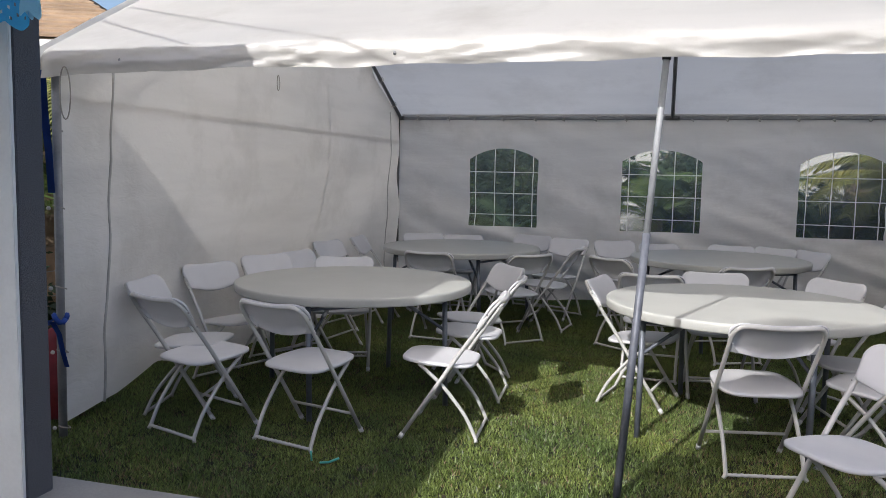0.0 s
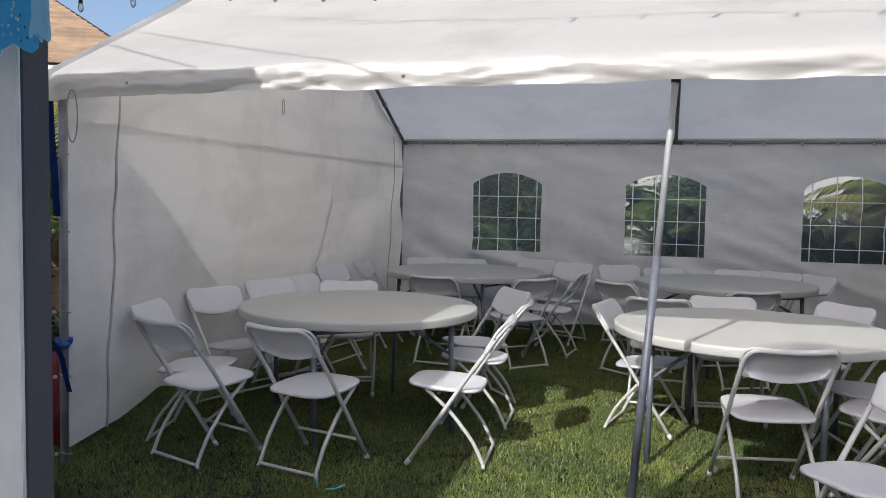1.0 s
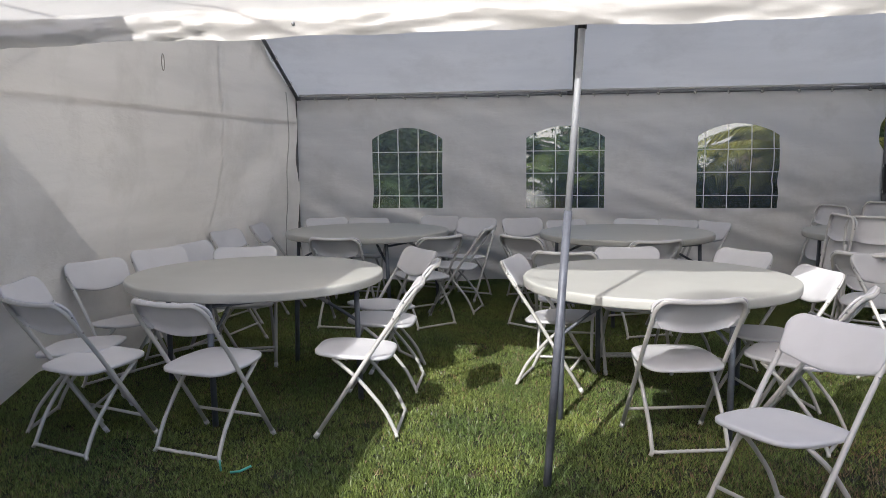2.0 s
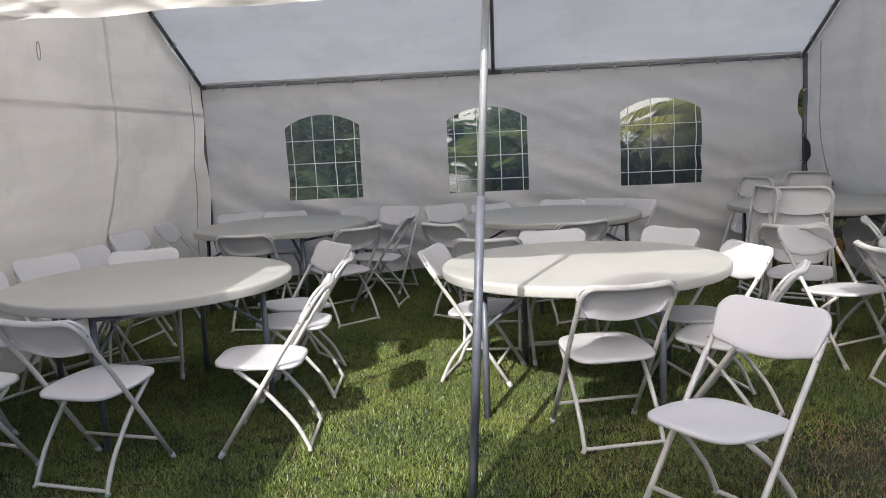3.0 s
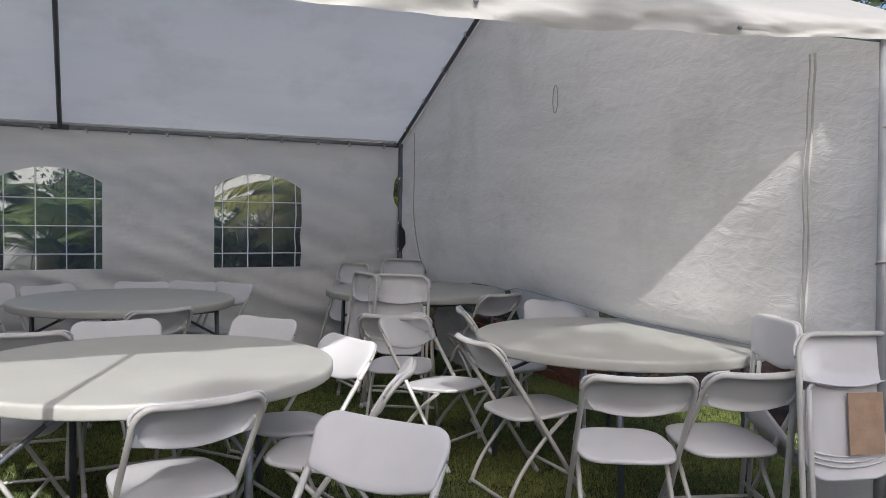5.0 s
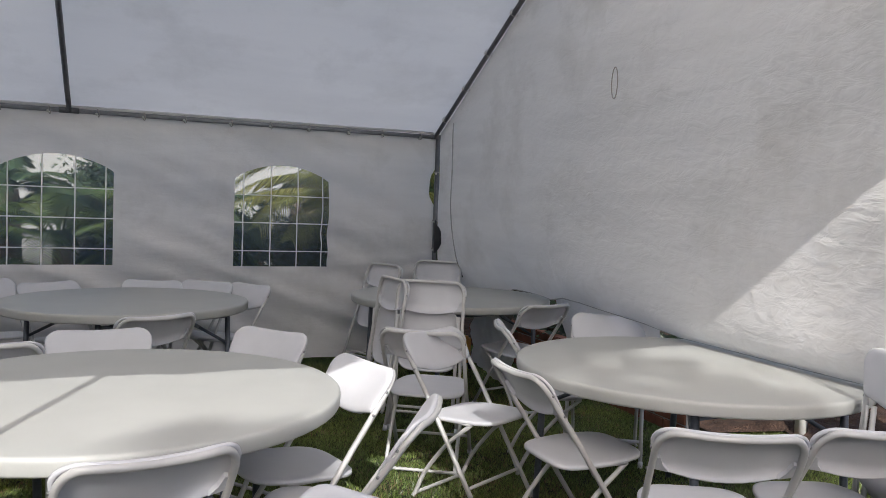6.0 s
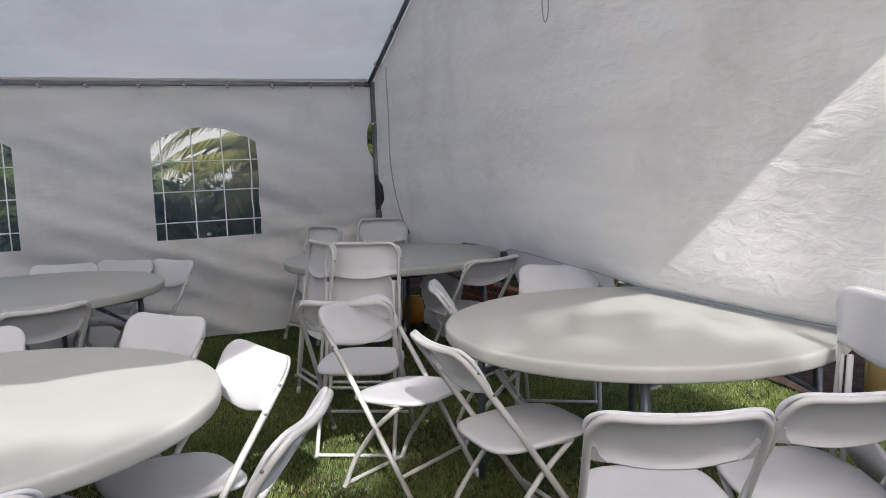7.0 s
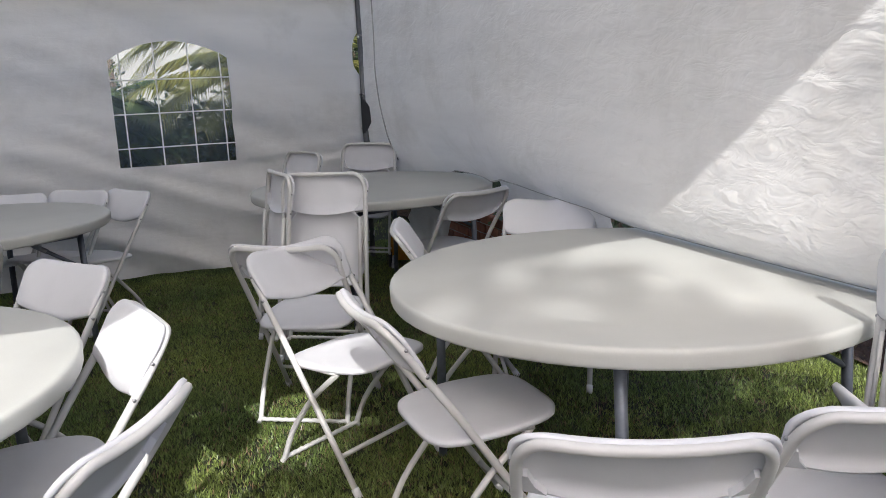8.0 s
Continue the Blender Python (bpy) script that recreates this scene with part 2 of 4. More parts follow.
STUCCO_CREAM = material("cream_stucco", (0.22, 0.22, 0.21), 0.9, spread=0.08, scale=3, fine=120, bump=0.5, dist=0.005)
BLUE_GREY = material("pale_blue_paint", (0.80, 0.82, 0.83), 0.6, spread=0.06, scale=5, fine=60, bump=0.1)
WOOD = material("stained_timber", (0.10, 0.075, 0.055), 0.7, spread=0.2, scale=5, fine=60, bump=0.3)
SHINGLE = material("tan_shingle", (0.29, 0.205, 0.135), 0.9, spread=0.2, scale=3, fine=50, bump=0.4, per_object=0.14)
BLOCK = material("tan_block", (0.36, 0.25, 0.17), 0.95, spread=0.22, scale=8, fine=90, bump=0.5, per_object=0.18)
BRICK = material("red_brick", (0.22, 0.09, 0.055), 0.95, spread=0.25, scale=9, fine=90, bump=0.5, per_object=0.2)
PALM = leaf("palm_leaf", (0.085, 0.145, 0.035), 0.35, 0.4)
# PALM again with shade, then sunlight, put into the leaf colour
PALM_SHADED = leaf("shaded_palm_leaf", (0.060, 0.105, 0.045), 0.3, 0.4)
PALM_SUNLIT = leaf("sunlit_palm_leaf", (0.22, 0.26, 0.08), 0.4, 0.35)
HEDGE = leaf("hedge_leaf", (0.032, 0.058, 0.024), 0.2, 0.5)
BARK = material("palm_bark", (0.16, 0.12, 0.085), 0.95, spread=0.3, scale=12, fine=60, bump=0.9, dist=0.01)
PAPER_BLUE = cloth("blue_tissue", (0.08, 0.50, 0.90), 0.5, 0.4, dirt=(0.12, 0.60, 0.93), gloss=0.02)
PAPER_PALE = cloth("pale_blue_tissue", (0.45, 0.78, 0.92), 0.5, 0.4, dirt=(0.40, 0.75, 0.90), gloss=0.02)
TAN_BOARD = material("tan_plastic", (0.50, 0.36, 0.16), 0.6, spread=0.1, scale=5, fine=90, bump=0.1)
TEAL = material("dark_teal_plastic", (0.01, 0.075, 0.085), 0.4, spread=0.1)
YELLOW = material("yellow_plastic", (0.46, 0.22, 0.02), 0.5, spread=0.15)
TAPE = material("brown_packing_tape", (0.36, 0.25, 0.18), 0.45, spread=0.15, scale=12, fine=120, bump=0.2, stain=(0.30, 0.18, 0.11), stain_at=0.55)
BULB = vinyl("bulb_glass", 0.35)
AQUA = material("aqua_plastic_scrap", (0.10, 0.50, 0.45), 0.4, spread=0.1)

# ---- shapes ----


def finish(name, bm, mat, parent=None, smooth=True):
    bmesh.ops.recalc_face_normals(bm, faces=bm.faces)
    me = bpy.data.meshes.new(name)
    bm.to_mesh(me)
    bm.free()
    me.materials.append(mat)
    if smooth:
        for p in me.polygons:
            p.use_smooth = True
    ob = new(name, me)
    if parent:
        ob.parent = parent
    return ob


def part(name, bm, mat, parent, label="", smooth=True):
    return tagged(finish(name, bm, mat, parent, smooth), label)


def base(name, m, label, category, group="", kind=""):
    ob = new(name)
    ob.empty_display_size = 0.05
    ob.matrix_basis = m
    return tagged(ob, label, category, group, kind)


def tube(bm, pts, r, seg=8, caps=True, radii=None):
    """A round bar along the points."""
    pts = [Vector(p) for p in pts]
    rings, side = [], None
    for i, p in enumerate(pts):
        d = (pts[min(i + 1, len(pts) - 1)] - pts[max(i - 1, 0)]).normalized()
        if side is None:
            side = d.orthogonal().normalized()
        side = (side - d * side.dot(d)).normalized()
        up = d.cross(side)
        rr = radii[i] if radii else r
        rings.append([bm.verts.new(p + (side * math.cos(a) + up * math.sin(a)) * rr) for a in (2 * math.pi * k / seg for k in range(seg))])
    for a, b in zip(rings, rings[1:]):
        for k in range(seg):
            bm.faces.new((a[k], a[(k + 1) % seg], b[(k + 1) % seg], b[k]))
    if caps:
        bm.faces.new(rings[0][::-1]), bm.faces.new(rings[-1])
    return bm


def box(bm, lo, hi, bevel=0.0):
    """A block between two corners, with edges taken off."""
    made = bmesh.ops.create_cube(bm, size=1.0)["verts"]
    lo, hi = Vector(lo), Vector(hi)
    for v in made:
        v.co = Vector(((hi[i] + lo[i]) / 2 + v.co[i] * (hi[i] - lo[i]) for i in range(3)))
    if bevel:
        edges = {e for v in made for e in v.link_edges}
        bmesh.ops.bevel(bm, geom=list(edges), offset=bevel, segments=2, affect="EDGES", clamp_overlap=True)
    return bm


def ball(bm, at, r, seg=10):
    bmesh.ops.create_uvsphere(bm, u_segments=seg, v_segments=seg // 2 + 2, radius=r, matrix=Matrix.Translation(at))
    return bm


def rounded(points):
    """Round off a bent line: each inner corner becomes three points."""
    pts = [Vector(p) for p in points]
    out = [pts[0]]
    for a, b, c in zip(pts, pts[1:], pts[2:]):
        k = min((a - b).length, (c - b).length, 0.12) * 0.45
        p, q = b + (a - b).normalized() * k, b + (c - b).normalized() * k
        out += [p, (p + q + 2 * b) / 4, q]
    return out + [pts[-1]]


def sheet(bm, cols, rows, at, keep=None):
    """A sheet of quads; at(i, j) gives the place of a corner."""
    v = [[bm.verts.new(at(i, j)) for j in range(rows + 1)] for i in range(cols + 1)]
    for i in range(cols):
        for j in range(rows):
            if keep is None or keep(i, j):
                bm.faces.new((v[i][j], v[i + 1][j], v[i + 1][j + 1], v[i][j + 1]))
    loose = [k for r in v for k in r if not k.link_faces]
    for k in loose:
        bm.verts.remove(k)
    return bm


def wave(x, y, z, s, seed=0.0):
    return noise.noise(Vector((x * s + seed, y * s - seed, z * s + 2 * seed)))


def lerp(a, b, t):
    return a + (b - a) * t


# ---- ground ----
bm = bmesh.new()
sheet(bm, 60, 60, lambda i, j: (-40 + 86 * (i / 60), -34 + 84 * (j / 60), -0.012 + 0.010 * wave(i, j, 0, 0.9)))
tagged(finish("ground", bm, SOIL), "mown lawn ground of turf with bare brown patches", "ground", kind="structure")

# ---- the party tent ----
X0, X1, YF, YB, YR = 0.0, 6.1, 0.72, 6.0, 3.36
Z_BACK, Z_RIDGE = 2.055, 3.43


def eave_z(x):
    """Height of the front edge tube: it stands a little higher at the far end."""
    return 1.995 + (0.105 * (max(0, x - 3) / 3) ** 1.9 if x > 3 else -0.005 * (3 - x) / 3)


def gable_z(y, x):
    zf = eave_z(x)
    return lerp(zf, Z_RIDGE, (y - YF) / (YR - YF)) if y < YR else lerp(Z_RIDGE, Z_BACK, (y - YR) / (YB - YR))


tent = base("party_tent", Matrix.Identity(4), "white sheeting party tent on a galvanised tube frame standing on lawn", "tent")
FRAME_R = 0.021


def frame_tube(name, a, b, mat, r=FRAME_R, label=""):
    return part(name, tube(bmesh.new(), [a, b], r, 10), mat, tent, label)


# roof tubes
for k, (a, b) in enumerate((((X0, YB, Z_BACK), (2.98, YB, Z_BACK)), ((3.08, YB, Z_BACK), (X1, YB, Z_BACK)))):
    frame_tube("eave_tube", a, b, TUBE_DARK, 0.019, label="galvanised tube along the eave")
for a, b in (((X0, YF, eave_z(0)), (2.95, YF, 2.0)), ((2.95, YF, 2.0), (4.5, YF - 0.02, 2.025)), ((4.5, YF - 0.02, 2.025), (6.02, YF, 2.085))):
    frame_tube("eave_tube", a, b, TUBE)
frame_tube("ridge_tube", (X0, YR, Z_RIDGE), (X1, YR, Z_RIDGE), TUBE_FRAME)
for x in (0.03, 3.03, 6.07):
    frame_tube("rafter", (x, YB, Z_BACK), (x, YR, Z_RIDGE), TUBE_FRAME, 0.019, "dark roof rafter tube")
    frame_tube("rafter", (x, YF, eave_z(x)), (x, YR, Z_RIDGE), TUBE_FRAME, 0.019)
# posts
frame_tube("post", (0.0, YB, 0), (0.0, YB, Z_BACK), TUBE_FRAME)
frame_tube("post", (X1, YB, 0), (X1, YB, Z_BACK), TUBE_FRAME)
frame_tube("post", (-0.045, 0.74, 0), (-0.01, YF, eave_z(0)), TUBE_DARK, 0.022)
frame_tube("post", (6.03, 0.67, 0), (5.99, YF - 0.02, 2.09), TUBE, 0.024)
POLE_A, POLE_B = Vector((2.843, 0.86, 0)), Vector((2.980, 0.955, 2.06))
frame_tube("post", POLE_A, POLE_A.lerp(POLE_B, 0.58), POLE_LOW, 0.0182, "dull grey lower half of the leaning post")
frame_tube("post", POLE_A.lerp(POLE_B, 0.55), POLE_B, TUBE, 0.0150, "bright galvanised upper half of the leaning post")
frame_tube("sleeve", POLE_A.lerp(POLE_B, 0.945), POLE_A.lerp(POLE_B, 0.985), BLACK, 0.0195, "black socket at the head of the post")
for at in ((0.0, YB, Z_BACK), (X1, YB, Z_BACK), (3.03, YB, Z_BACK)):
    bm = bmesh.new()
    tube(bm, [Vector(at) + Vector((-0.07, 0, 0)), Vector(at) + Vector((0.07, 0, 0))], 0.0225, 10)
    part("corner_fitting", bm, TUBE_FRAME, tent)

# roof cover
OVER = 0.13


def roof_front(i, j):
    x = lerp(X0 - OVER, X1 + OVER, i / 280)
    e = min(x + OVER, X1 + OVER - x) / 0.5
    if j <= 18:
        t = j / 18
        y = lerp(YR, YF - 0.03, t)
        z = lerp(Z_RIDGE + 0.03, eave_z(x) + 0.045, t)
        if x < X0:
            d = (X0 - x) / OVER
            x, z = X0 - 0.085 * math.sin(d * math.pi / 2), z - 0.11 * d ** 1.7 * (0.35 + 0.65 * t)
        z -= 0.05 * math.sin(math.pi * t) * abs(math.sin(math.pi * (x - X0) / 3.05)) - 0.010 * math.sin(math.pi * t) * wave(x, y, 0, 1.8, 3)
        return x, y, z
    t = (j - 18) / 10
    drop = 0.128 - 0.045 * min(1, max(0, (x - 4.5) / 1.2))
    if x < X0:
        d = (X0 - x) / OVER
        x, drop = X0 - 0.085 * math.sin(d * math.pi / 2) - 0.03 * t, drop - 0.03 * (1 - t)
        return x, YF - 0.03 - 0.05 * t * (1 - d) + 0.08 * d * t, eave_z(x) + 0.045 - 0.11 * d ** 1.7 - (drop - 0.05 * d) * t - 0.035 * t
    y = YF - 0.035 + (0.026 * wave(x * 0.8 + t * 0.5, t * 0.4, 0, 5.5, 14) + 0.012 * wave(x + t * 0.3, t, 0, 13.0, 4)) * min(1, t * 2) * (1.7 if x < 1.5 else 0.45) - 0.030 * math.sin(min(1, t * 1.6) * math.pi / 2) + (0.030 * wave(x, t * 0.6, 0, 3.4, 8) + 0.018 * wave(x, t * 2, 0, 9.0, 2)) * t + 0.02 * t * t
    return x, y, eave_z(x) + 0.045 - drop * t + (0.012 * wave(x, 0, 0, 2.2, 5) - 0.035 * math.exp(-(x + 0.13) / 0.45)) * t


def roof_back(i, j):
    x = lerp(X0 - OVER, X1 + OVER, i / 70)
    t = j / 20
    y = lerp(YR, YB + 0.040, t)
    z = lerp(Z_RIDGE + 0.03, Z_BACK + 0.026, t)
    z -= math.sin(math.pi * t) * (0.06 * abs(math.sin(math.pi * (x - X0) / 3.05)) - 0.012 * wave(x, y, 0, 1.6, 4))
    return x, y, z


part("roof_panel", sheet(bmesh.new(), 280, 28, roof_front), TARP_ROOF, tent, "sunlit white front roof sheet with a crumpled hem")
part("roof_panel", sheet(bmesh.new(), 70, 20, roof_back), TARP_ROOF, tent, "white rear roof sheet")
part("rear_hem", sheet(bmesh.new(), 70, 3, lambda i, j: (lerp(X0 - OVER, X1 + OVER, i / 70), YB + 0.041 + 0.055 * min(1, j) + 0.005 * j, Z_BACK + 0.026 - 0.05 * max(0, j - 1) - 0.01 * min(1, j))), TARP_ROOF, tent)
pts = [(x, YB - 0.004 + 0.004 * wave(x, 0, 0, 2.0, 3), Z_BACK + 0.030 + 0.004 * wave(x, 0, 0, 1.3, 8)) for x in (lerp(0.05, 6.05, k / 80) for k in range(81))]
part("hem_cord", tube(bmesh.new(), pts, 0.011, 6), TARP_ROOF, tent, "white corded hem above the eave tube")


def side_hem(x, sx):
    def at(i, j):
        y = lerp(YF - 0.05, YB + 0.05, i / 60)
        return x + sx * (0.006 + 0.012 * wave(y, j, 0, 3)), y, gable_z(min(max(y, YF), YB), x) + 0.04 - 0.10 * j / 3
    return at


for x, sx in ((X0 - OVER, -1), (X1 + OVER, 1)):
    part("side_hem", sheet(bmesh.new(), 60, 3, side_hem(x, sx)), TARP_ROOF, tent)

# back wall with three arched openings
OPENINGS = ((0.857, 1.631), (2.535, 3.355), (4.294, 5.102))
W_LOW, W_SIDE, W_TOP = 0.853, 1.598, 1.722


def arch(x):
    for a, b in OPENINGS:
        if a <= x <= b:
            u = (x - a) / (b - a)
            return W_SIDE + (W_TOP - W_SIDE) * math.sin(math.pi * u) ** 0.8
    return W_SIDE


def back_y(x, z):
    hang = max(0, (2.0 - z)) / 2.0
    fold = 0.052 * wave(x * 0.25, 0, (z + x * 0.42) * 1.5, 1.9, 2) + 0.045 * wave(x * 0.3, 0, (z + x * 0.36) * 2.4, 2.6, 6)
    drape = 0.022 * math.sin(x * 2 * math.pi / 0.47 + 2.5 * wave(x, 0, 0, 0.7, 3)) * math.exp(-max(0, 2.02 - z) / 0.14)
    corner = min(1, max(0, (x - 4.7) / 0.5)) * (0.035 * math.exp(-((z - 0.84 - 0.10 * (x - 5.0)) / 0.028) ** 2) - 0.03 * math.exp(-((z - 0.79 - 0.10 * (x - 5.0)) / 0.05) ** 2))
    fold += 0.034 * wave(x * 0.35, 0, (z + x * 0.55) * 1.9, 4.2, 12) * (0.5 + hang)
    return YB + 0.035 + drape - corner + fold * (0.4 + hang) - 0.02 * math.exp(-((z - 0.80) / 0.04) ** 2) * (0.5 + wave(x, 0, 0, 0.8, 9))


XS = [-0.005 + 0.055 * k for k in range(16)]
for a, b in OPENINGS:
    XS = [x for x in XS if x < a - 0.03] + [lerp(a, b, k / 14) for k in range(15)] + [b + 0.055 * k for k in range(1, 24)]
XS = [x for x in XS if x < 5.94] + [5.98, 6.05, 6.118]


def back_at(i, j):
    x = XS[i]
    hem = 0.05 + 0.03 * wave(x, 0, 0, 1.1, 4) + (0.10 * (x - 5.2) if x > 5.2 else 0)
    top = 2.052
    if j <= 24:
        z = lerp(hem, W_LOW, j / 24)
    elif j <= 40:
        z = lerp(W_LOW, arch(x), (j - 24) / 16)
    else:
        z = lerp(arch(x), top, (j - 40) / 12)
    if x > 6.0:
        x -= 0.075 * (x - 6.0) / 0.118 * math.exp(-((z - 1.60) / 0.16) ** 4)
    return x, back_y(x, z), z


def back_keep(i, j):
    xm = (XS[i] + XS[i + 1]) / 2
    return not (24 <= j < 40 and any(a < xm < b for a, b in OPENINGS))


part("back_wall", sheet(bmesh.new(), len(XS) - 1, 52, back_at, back_keep), TARP_WALL, tent, "white sheeting wall with three arched clear windows")


def strip(bm, pts, width, across, lift):
    """A flat band along points."""
    pts, across, lift = [Vector(p) for p in pts], Vector(across).normalized(), Vector(lift)
    v = [(bm.verts.new(p - across * width / 2 + lift), bm.verts.new(p + across * width / 2 + lift)) for p in pts]
    for a, b in zip(v, v[1:]):
        bm.faces.new((a[0], a[1], b[1], b[0]))
    made = bmesh.ops.extrude_face_region(bm, geom=bm.faces[:])
    for g in made["geom"]:
        if isinstance(g, bmesh.types.BMVert):
            g.co += lift * 0.4
    return bm


for a, b in OPENINGS:
    bm = bmesh.new()
    sheet(bm, 14, 10, lambda i, j: (lerp(a, b, i / 14), back_y(lerp(a, b, i / 14), lerp(W_LOW, arch(lerp(a, b, i / 14)), j / 10)) + 0.004, lerp(W_LOW, arch(lerp(a, b, i / 14)), j / 10)))
    win = tagged(finish("window", bm, VINYL, tent), "clear film window with a white printed grid")
    win.visible_shadow = False
    for f in (0.09, 0.375, 0.66, 0.93):
        x = lerp(a, b, f)
        zs = [lerp(W_LOW, arch(x), k / 8) for k in range(9)]
        part("grid_bar", strip(bmesh.new(), [(x, back_y(x, z), z) for z in zs], 0.010, (1, 0, 0), (0, -0.004, 0)), WHITE_PRINT, win, smooth=False)
    for z in (0.985, 1.225, 1.46):
        xs = [lerp(a, b, k / 10) for k in range(11)]
        part("grid_bar", strip(bmesh.new(), [(x, back_y(x, z), z) for x in xs], 0.009, (0, 0, 1), (0, -0.006, 0)), WHITE_PRINT, win, smooth=False)


# side walls
def left_x(y, z):
    """The chairs along this wall push its lower half out."""
    push = min(1, max(0, (y - 1.15) / 0.7)) * min(1, max(0, (5.9 - y) / 0.7)) * min(1, max(0, (1.35 - z) / 0.55))
    return lerp(-0.03, 0.015, (y - 0.7) / 5.3) - 0.15 * push + 0.026 * wave(0, y * 0.5, z * 1.5 - y * 0.5, 1.7, 7) + 0.007 * wave(0, y, z, 4.0, 3)


def left_hem(y):
    return 0.075 + 0.115 * min(1, (y - 0.72) / 0.9) - 0.15 * min(1, max(0, (y - 1.7) / 0.5)) + 0.02 * wave(0, y, 0, 2.2, 5)


def right_hem(y):
    """The wall is pulled up and lies over a table."""
    if y < 1.30:
        return lerp(0.08, 0.80, min(1, max(0, (y - 1.04) / 0.10))) if y > 1.04 else 0.08
    for (a, za), (b, zb) in zip(HEM, HEM[1:]):
        if a <= y <= b:
            return lerp(za, zb, (y - a) / (b - a))
    return 0.98


HEM = ((1.30, 0.760), (1.5, 0.744), (2.65, 0.744), (2.97, 0.772), (3.74, 0.802), (4.02, 0.795), (4.3, 0.750), (5.10, 0.746), (5.3, 0.62), (6.0, 0.58))


def right_x(y, z):
    """The sheet hangs straight and curls outwards at its lifted hem."""
    h = right_hem(y)
    low = 1 - min(1, max(0, (z - h) / (2.0 - h)))
    gate = min(1, max(0, (y - 1.12) / 0.35)) * (1 - min(1, max(0, (y - 5.72) / 0.25)))
    tight = 22 - 18 * min(1, max(0, (y - 2.7) / 1.3))
    curl = 0.135 + 0.25 * math.exp(-((y - 4.9) / 0.9) ** 2)
    creases = 0.5 + 0.5 * low
    return lerp(6.03, 6.095, min(1, (y - 0.7) / 0.5)) + curl * gate * low ** tight + creases * (0.018 * wave(0, y * 0.5, z * 1.5 + y * 0.4, 1.6, 11) + 0.004 * wave(0, y, z, 4.0, 6))


def left_at(i, j):
    y = lerp(0.735, 6.02, i / 90)
    z = lerp(left_hem(y), gable_z(y, X0) - 0.012, j / 44)
    return left_x(y, z), y, z


def crinkle(y, z):
    """Sharp small creases of folded sheeting, longer along the wall than up it."""
    bend = wave(0, y, z, 1.3, 5)
    worn = 0.85 - 0.35 * min(1, max(0, (y - 2.7) / 1.0))
    return worn * (0.0036 * abs(wave(0, y * 4.6 + bend, z * 13.0 - y * 2.2, 1, 21)) + 0.0044 * abs(wave(0, y * 9.0 - bend, z * 23.0 + y * 5.0, 1, 33)) + 0.0028 * abs(wave(0, y * 27.0, z * 15.0, 1, 47)) + 0.0012 * wave(0, y * 22.0, z * 38.0, 1, 53))


def right_at(i, j):
    y = lerp(0.69, 5.92, i / 430)
    z = lerp(right_hem(y), gable_z(max(y, YF), X1) - 0.012, j / 170)
    return right_x(y, z) - crinkle(y, z), y, z


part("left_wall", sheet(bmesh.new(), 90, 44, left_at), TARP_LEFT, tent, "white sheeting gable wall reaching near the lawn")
part("right_wall", sheet(bmesh.new(), 430, 170, right_at), TARP_SIDE, tent, "white sheeting gable wall pulled up over a table")
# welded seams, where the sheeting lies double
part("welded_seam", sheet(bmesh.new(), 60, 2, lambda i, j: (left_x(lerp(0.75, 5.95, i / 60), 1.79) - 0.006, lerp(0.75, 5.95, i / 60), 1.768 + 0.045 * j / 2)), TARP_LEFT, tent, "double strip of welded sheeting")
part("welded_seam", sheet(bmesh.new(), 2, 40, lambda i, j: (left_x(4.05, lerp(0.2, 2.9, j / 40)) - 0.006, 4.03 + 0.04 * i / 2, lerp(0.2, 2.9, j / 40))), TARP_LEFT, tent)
# seams where two sheets are tied
for fx, y, z0, z1, s, r in ((left_x, 1.055, 0.11, 1.98, 1, 0.007), (left_x, 5.68, 0.3, 2.1, 1, 0.006), (right_x, 1.10, 0.30, 2.1, -1, 0.006), (right_x, 1.13, 0.80, 2.1, -1, 0.004), (right_x, 5.62, 0.80, 2.15, -1, 0.006)):
    pts = [(fx(y, z) + s * 0.004, y + (0.075 * (z - 0.4) if y == 1.055 else 0) + 0.012 * wave(0, y, z, 5, 2), z) for z in (lerp(z0, z1, k / 26) for k in range(27))]
    part("seam", tube(bmesh.new(), pts, r, 6), SEAM, tent, "dark tied seam")
bm = bmesh.new()
pts = [(right_x(y, right_hem(y)) - 0.004, y, right_hem(y) + 0.004) for y in (lerp(1.32, 5.82, k / 60) for k in range(61))]
part("hem_rope", tube(bm, pts, 0.006, 6), SEAM, tent, "rolled hem of the lifted wall")
bm = bmesh.new()
sheet(bm, 24, 20, lambda i, j: (6.20 + 0.05 * wave(0, i, j, 0.22, 3) + 0.03 * wave(0, i, j, 0.6, 5), lerp(4.55, 5.30, i / 24), lerp(0.02 + 0.10 * i / 24, 0.70, j / 20)))
part("wall_skirt", bm, TARP_WALL, tent, "grey-white sheet end hanging below a table")
# the wall's lower end, turned out over the hem and hanging outside
bm = bmesh.new()
sheet(bm, 40, 14, lambda i, j: (right_x(lerp(2.95, 4.45, i / 40), 0.82) + 0.13 + 0.12 * (1 - j / 14) + 0.03 * wave(0, i * 0.12, j * 0.1, 1, 7) + 0.012 * wave(0, i * 0.4, j * 0.3, 1, 9), lerp(2.95, 4.45, i / 40), lerp(0.42 + 0.05 * wave(0, i * 0.15, 0, 1, 4), 0.83, j / 14)))
part("turned_out_end", bm, TARP_SIDE, tent, "grey-white sheet end hanging outside the lifted wall")
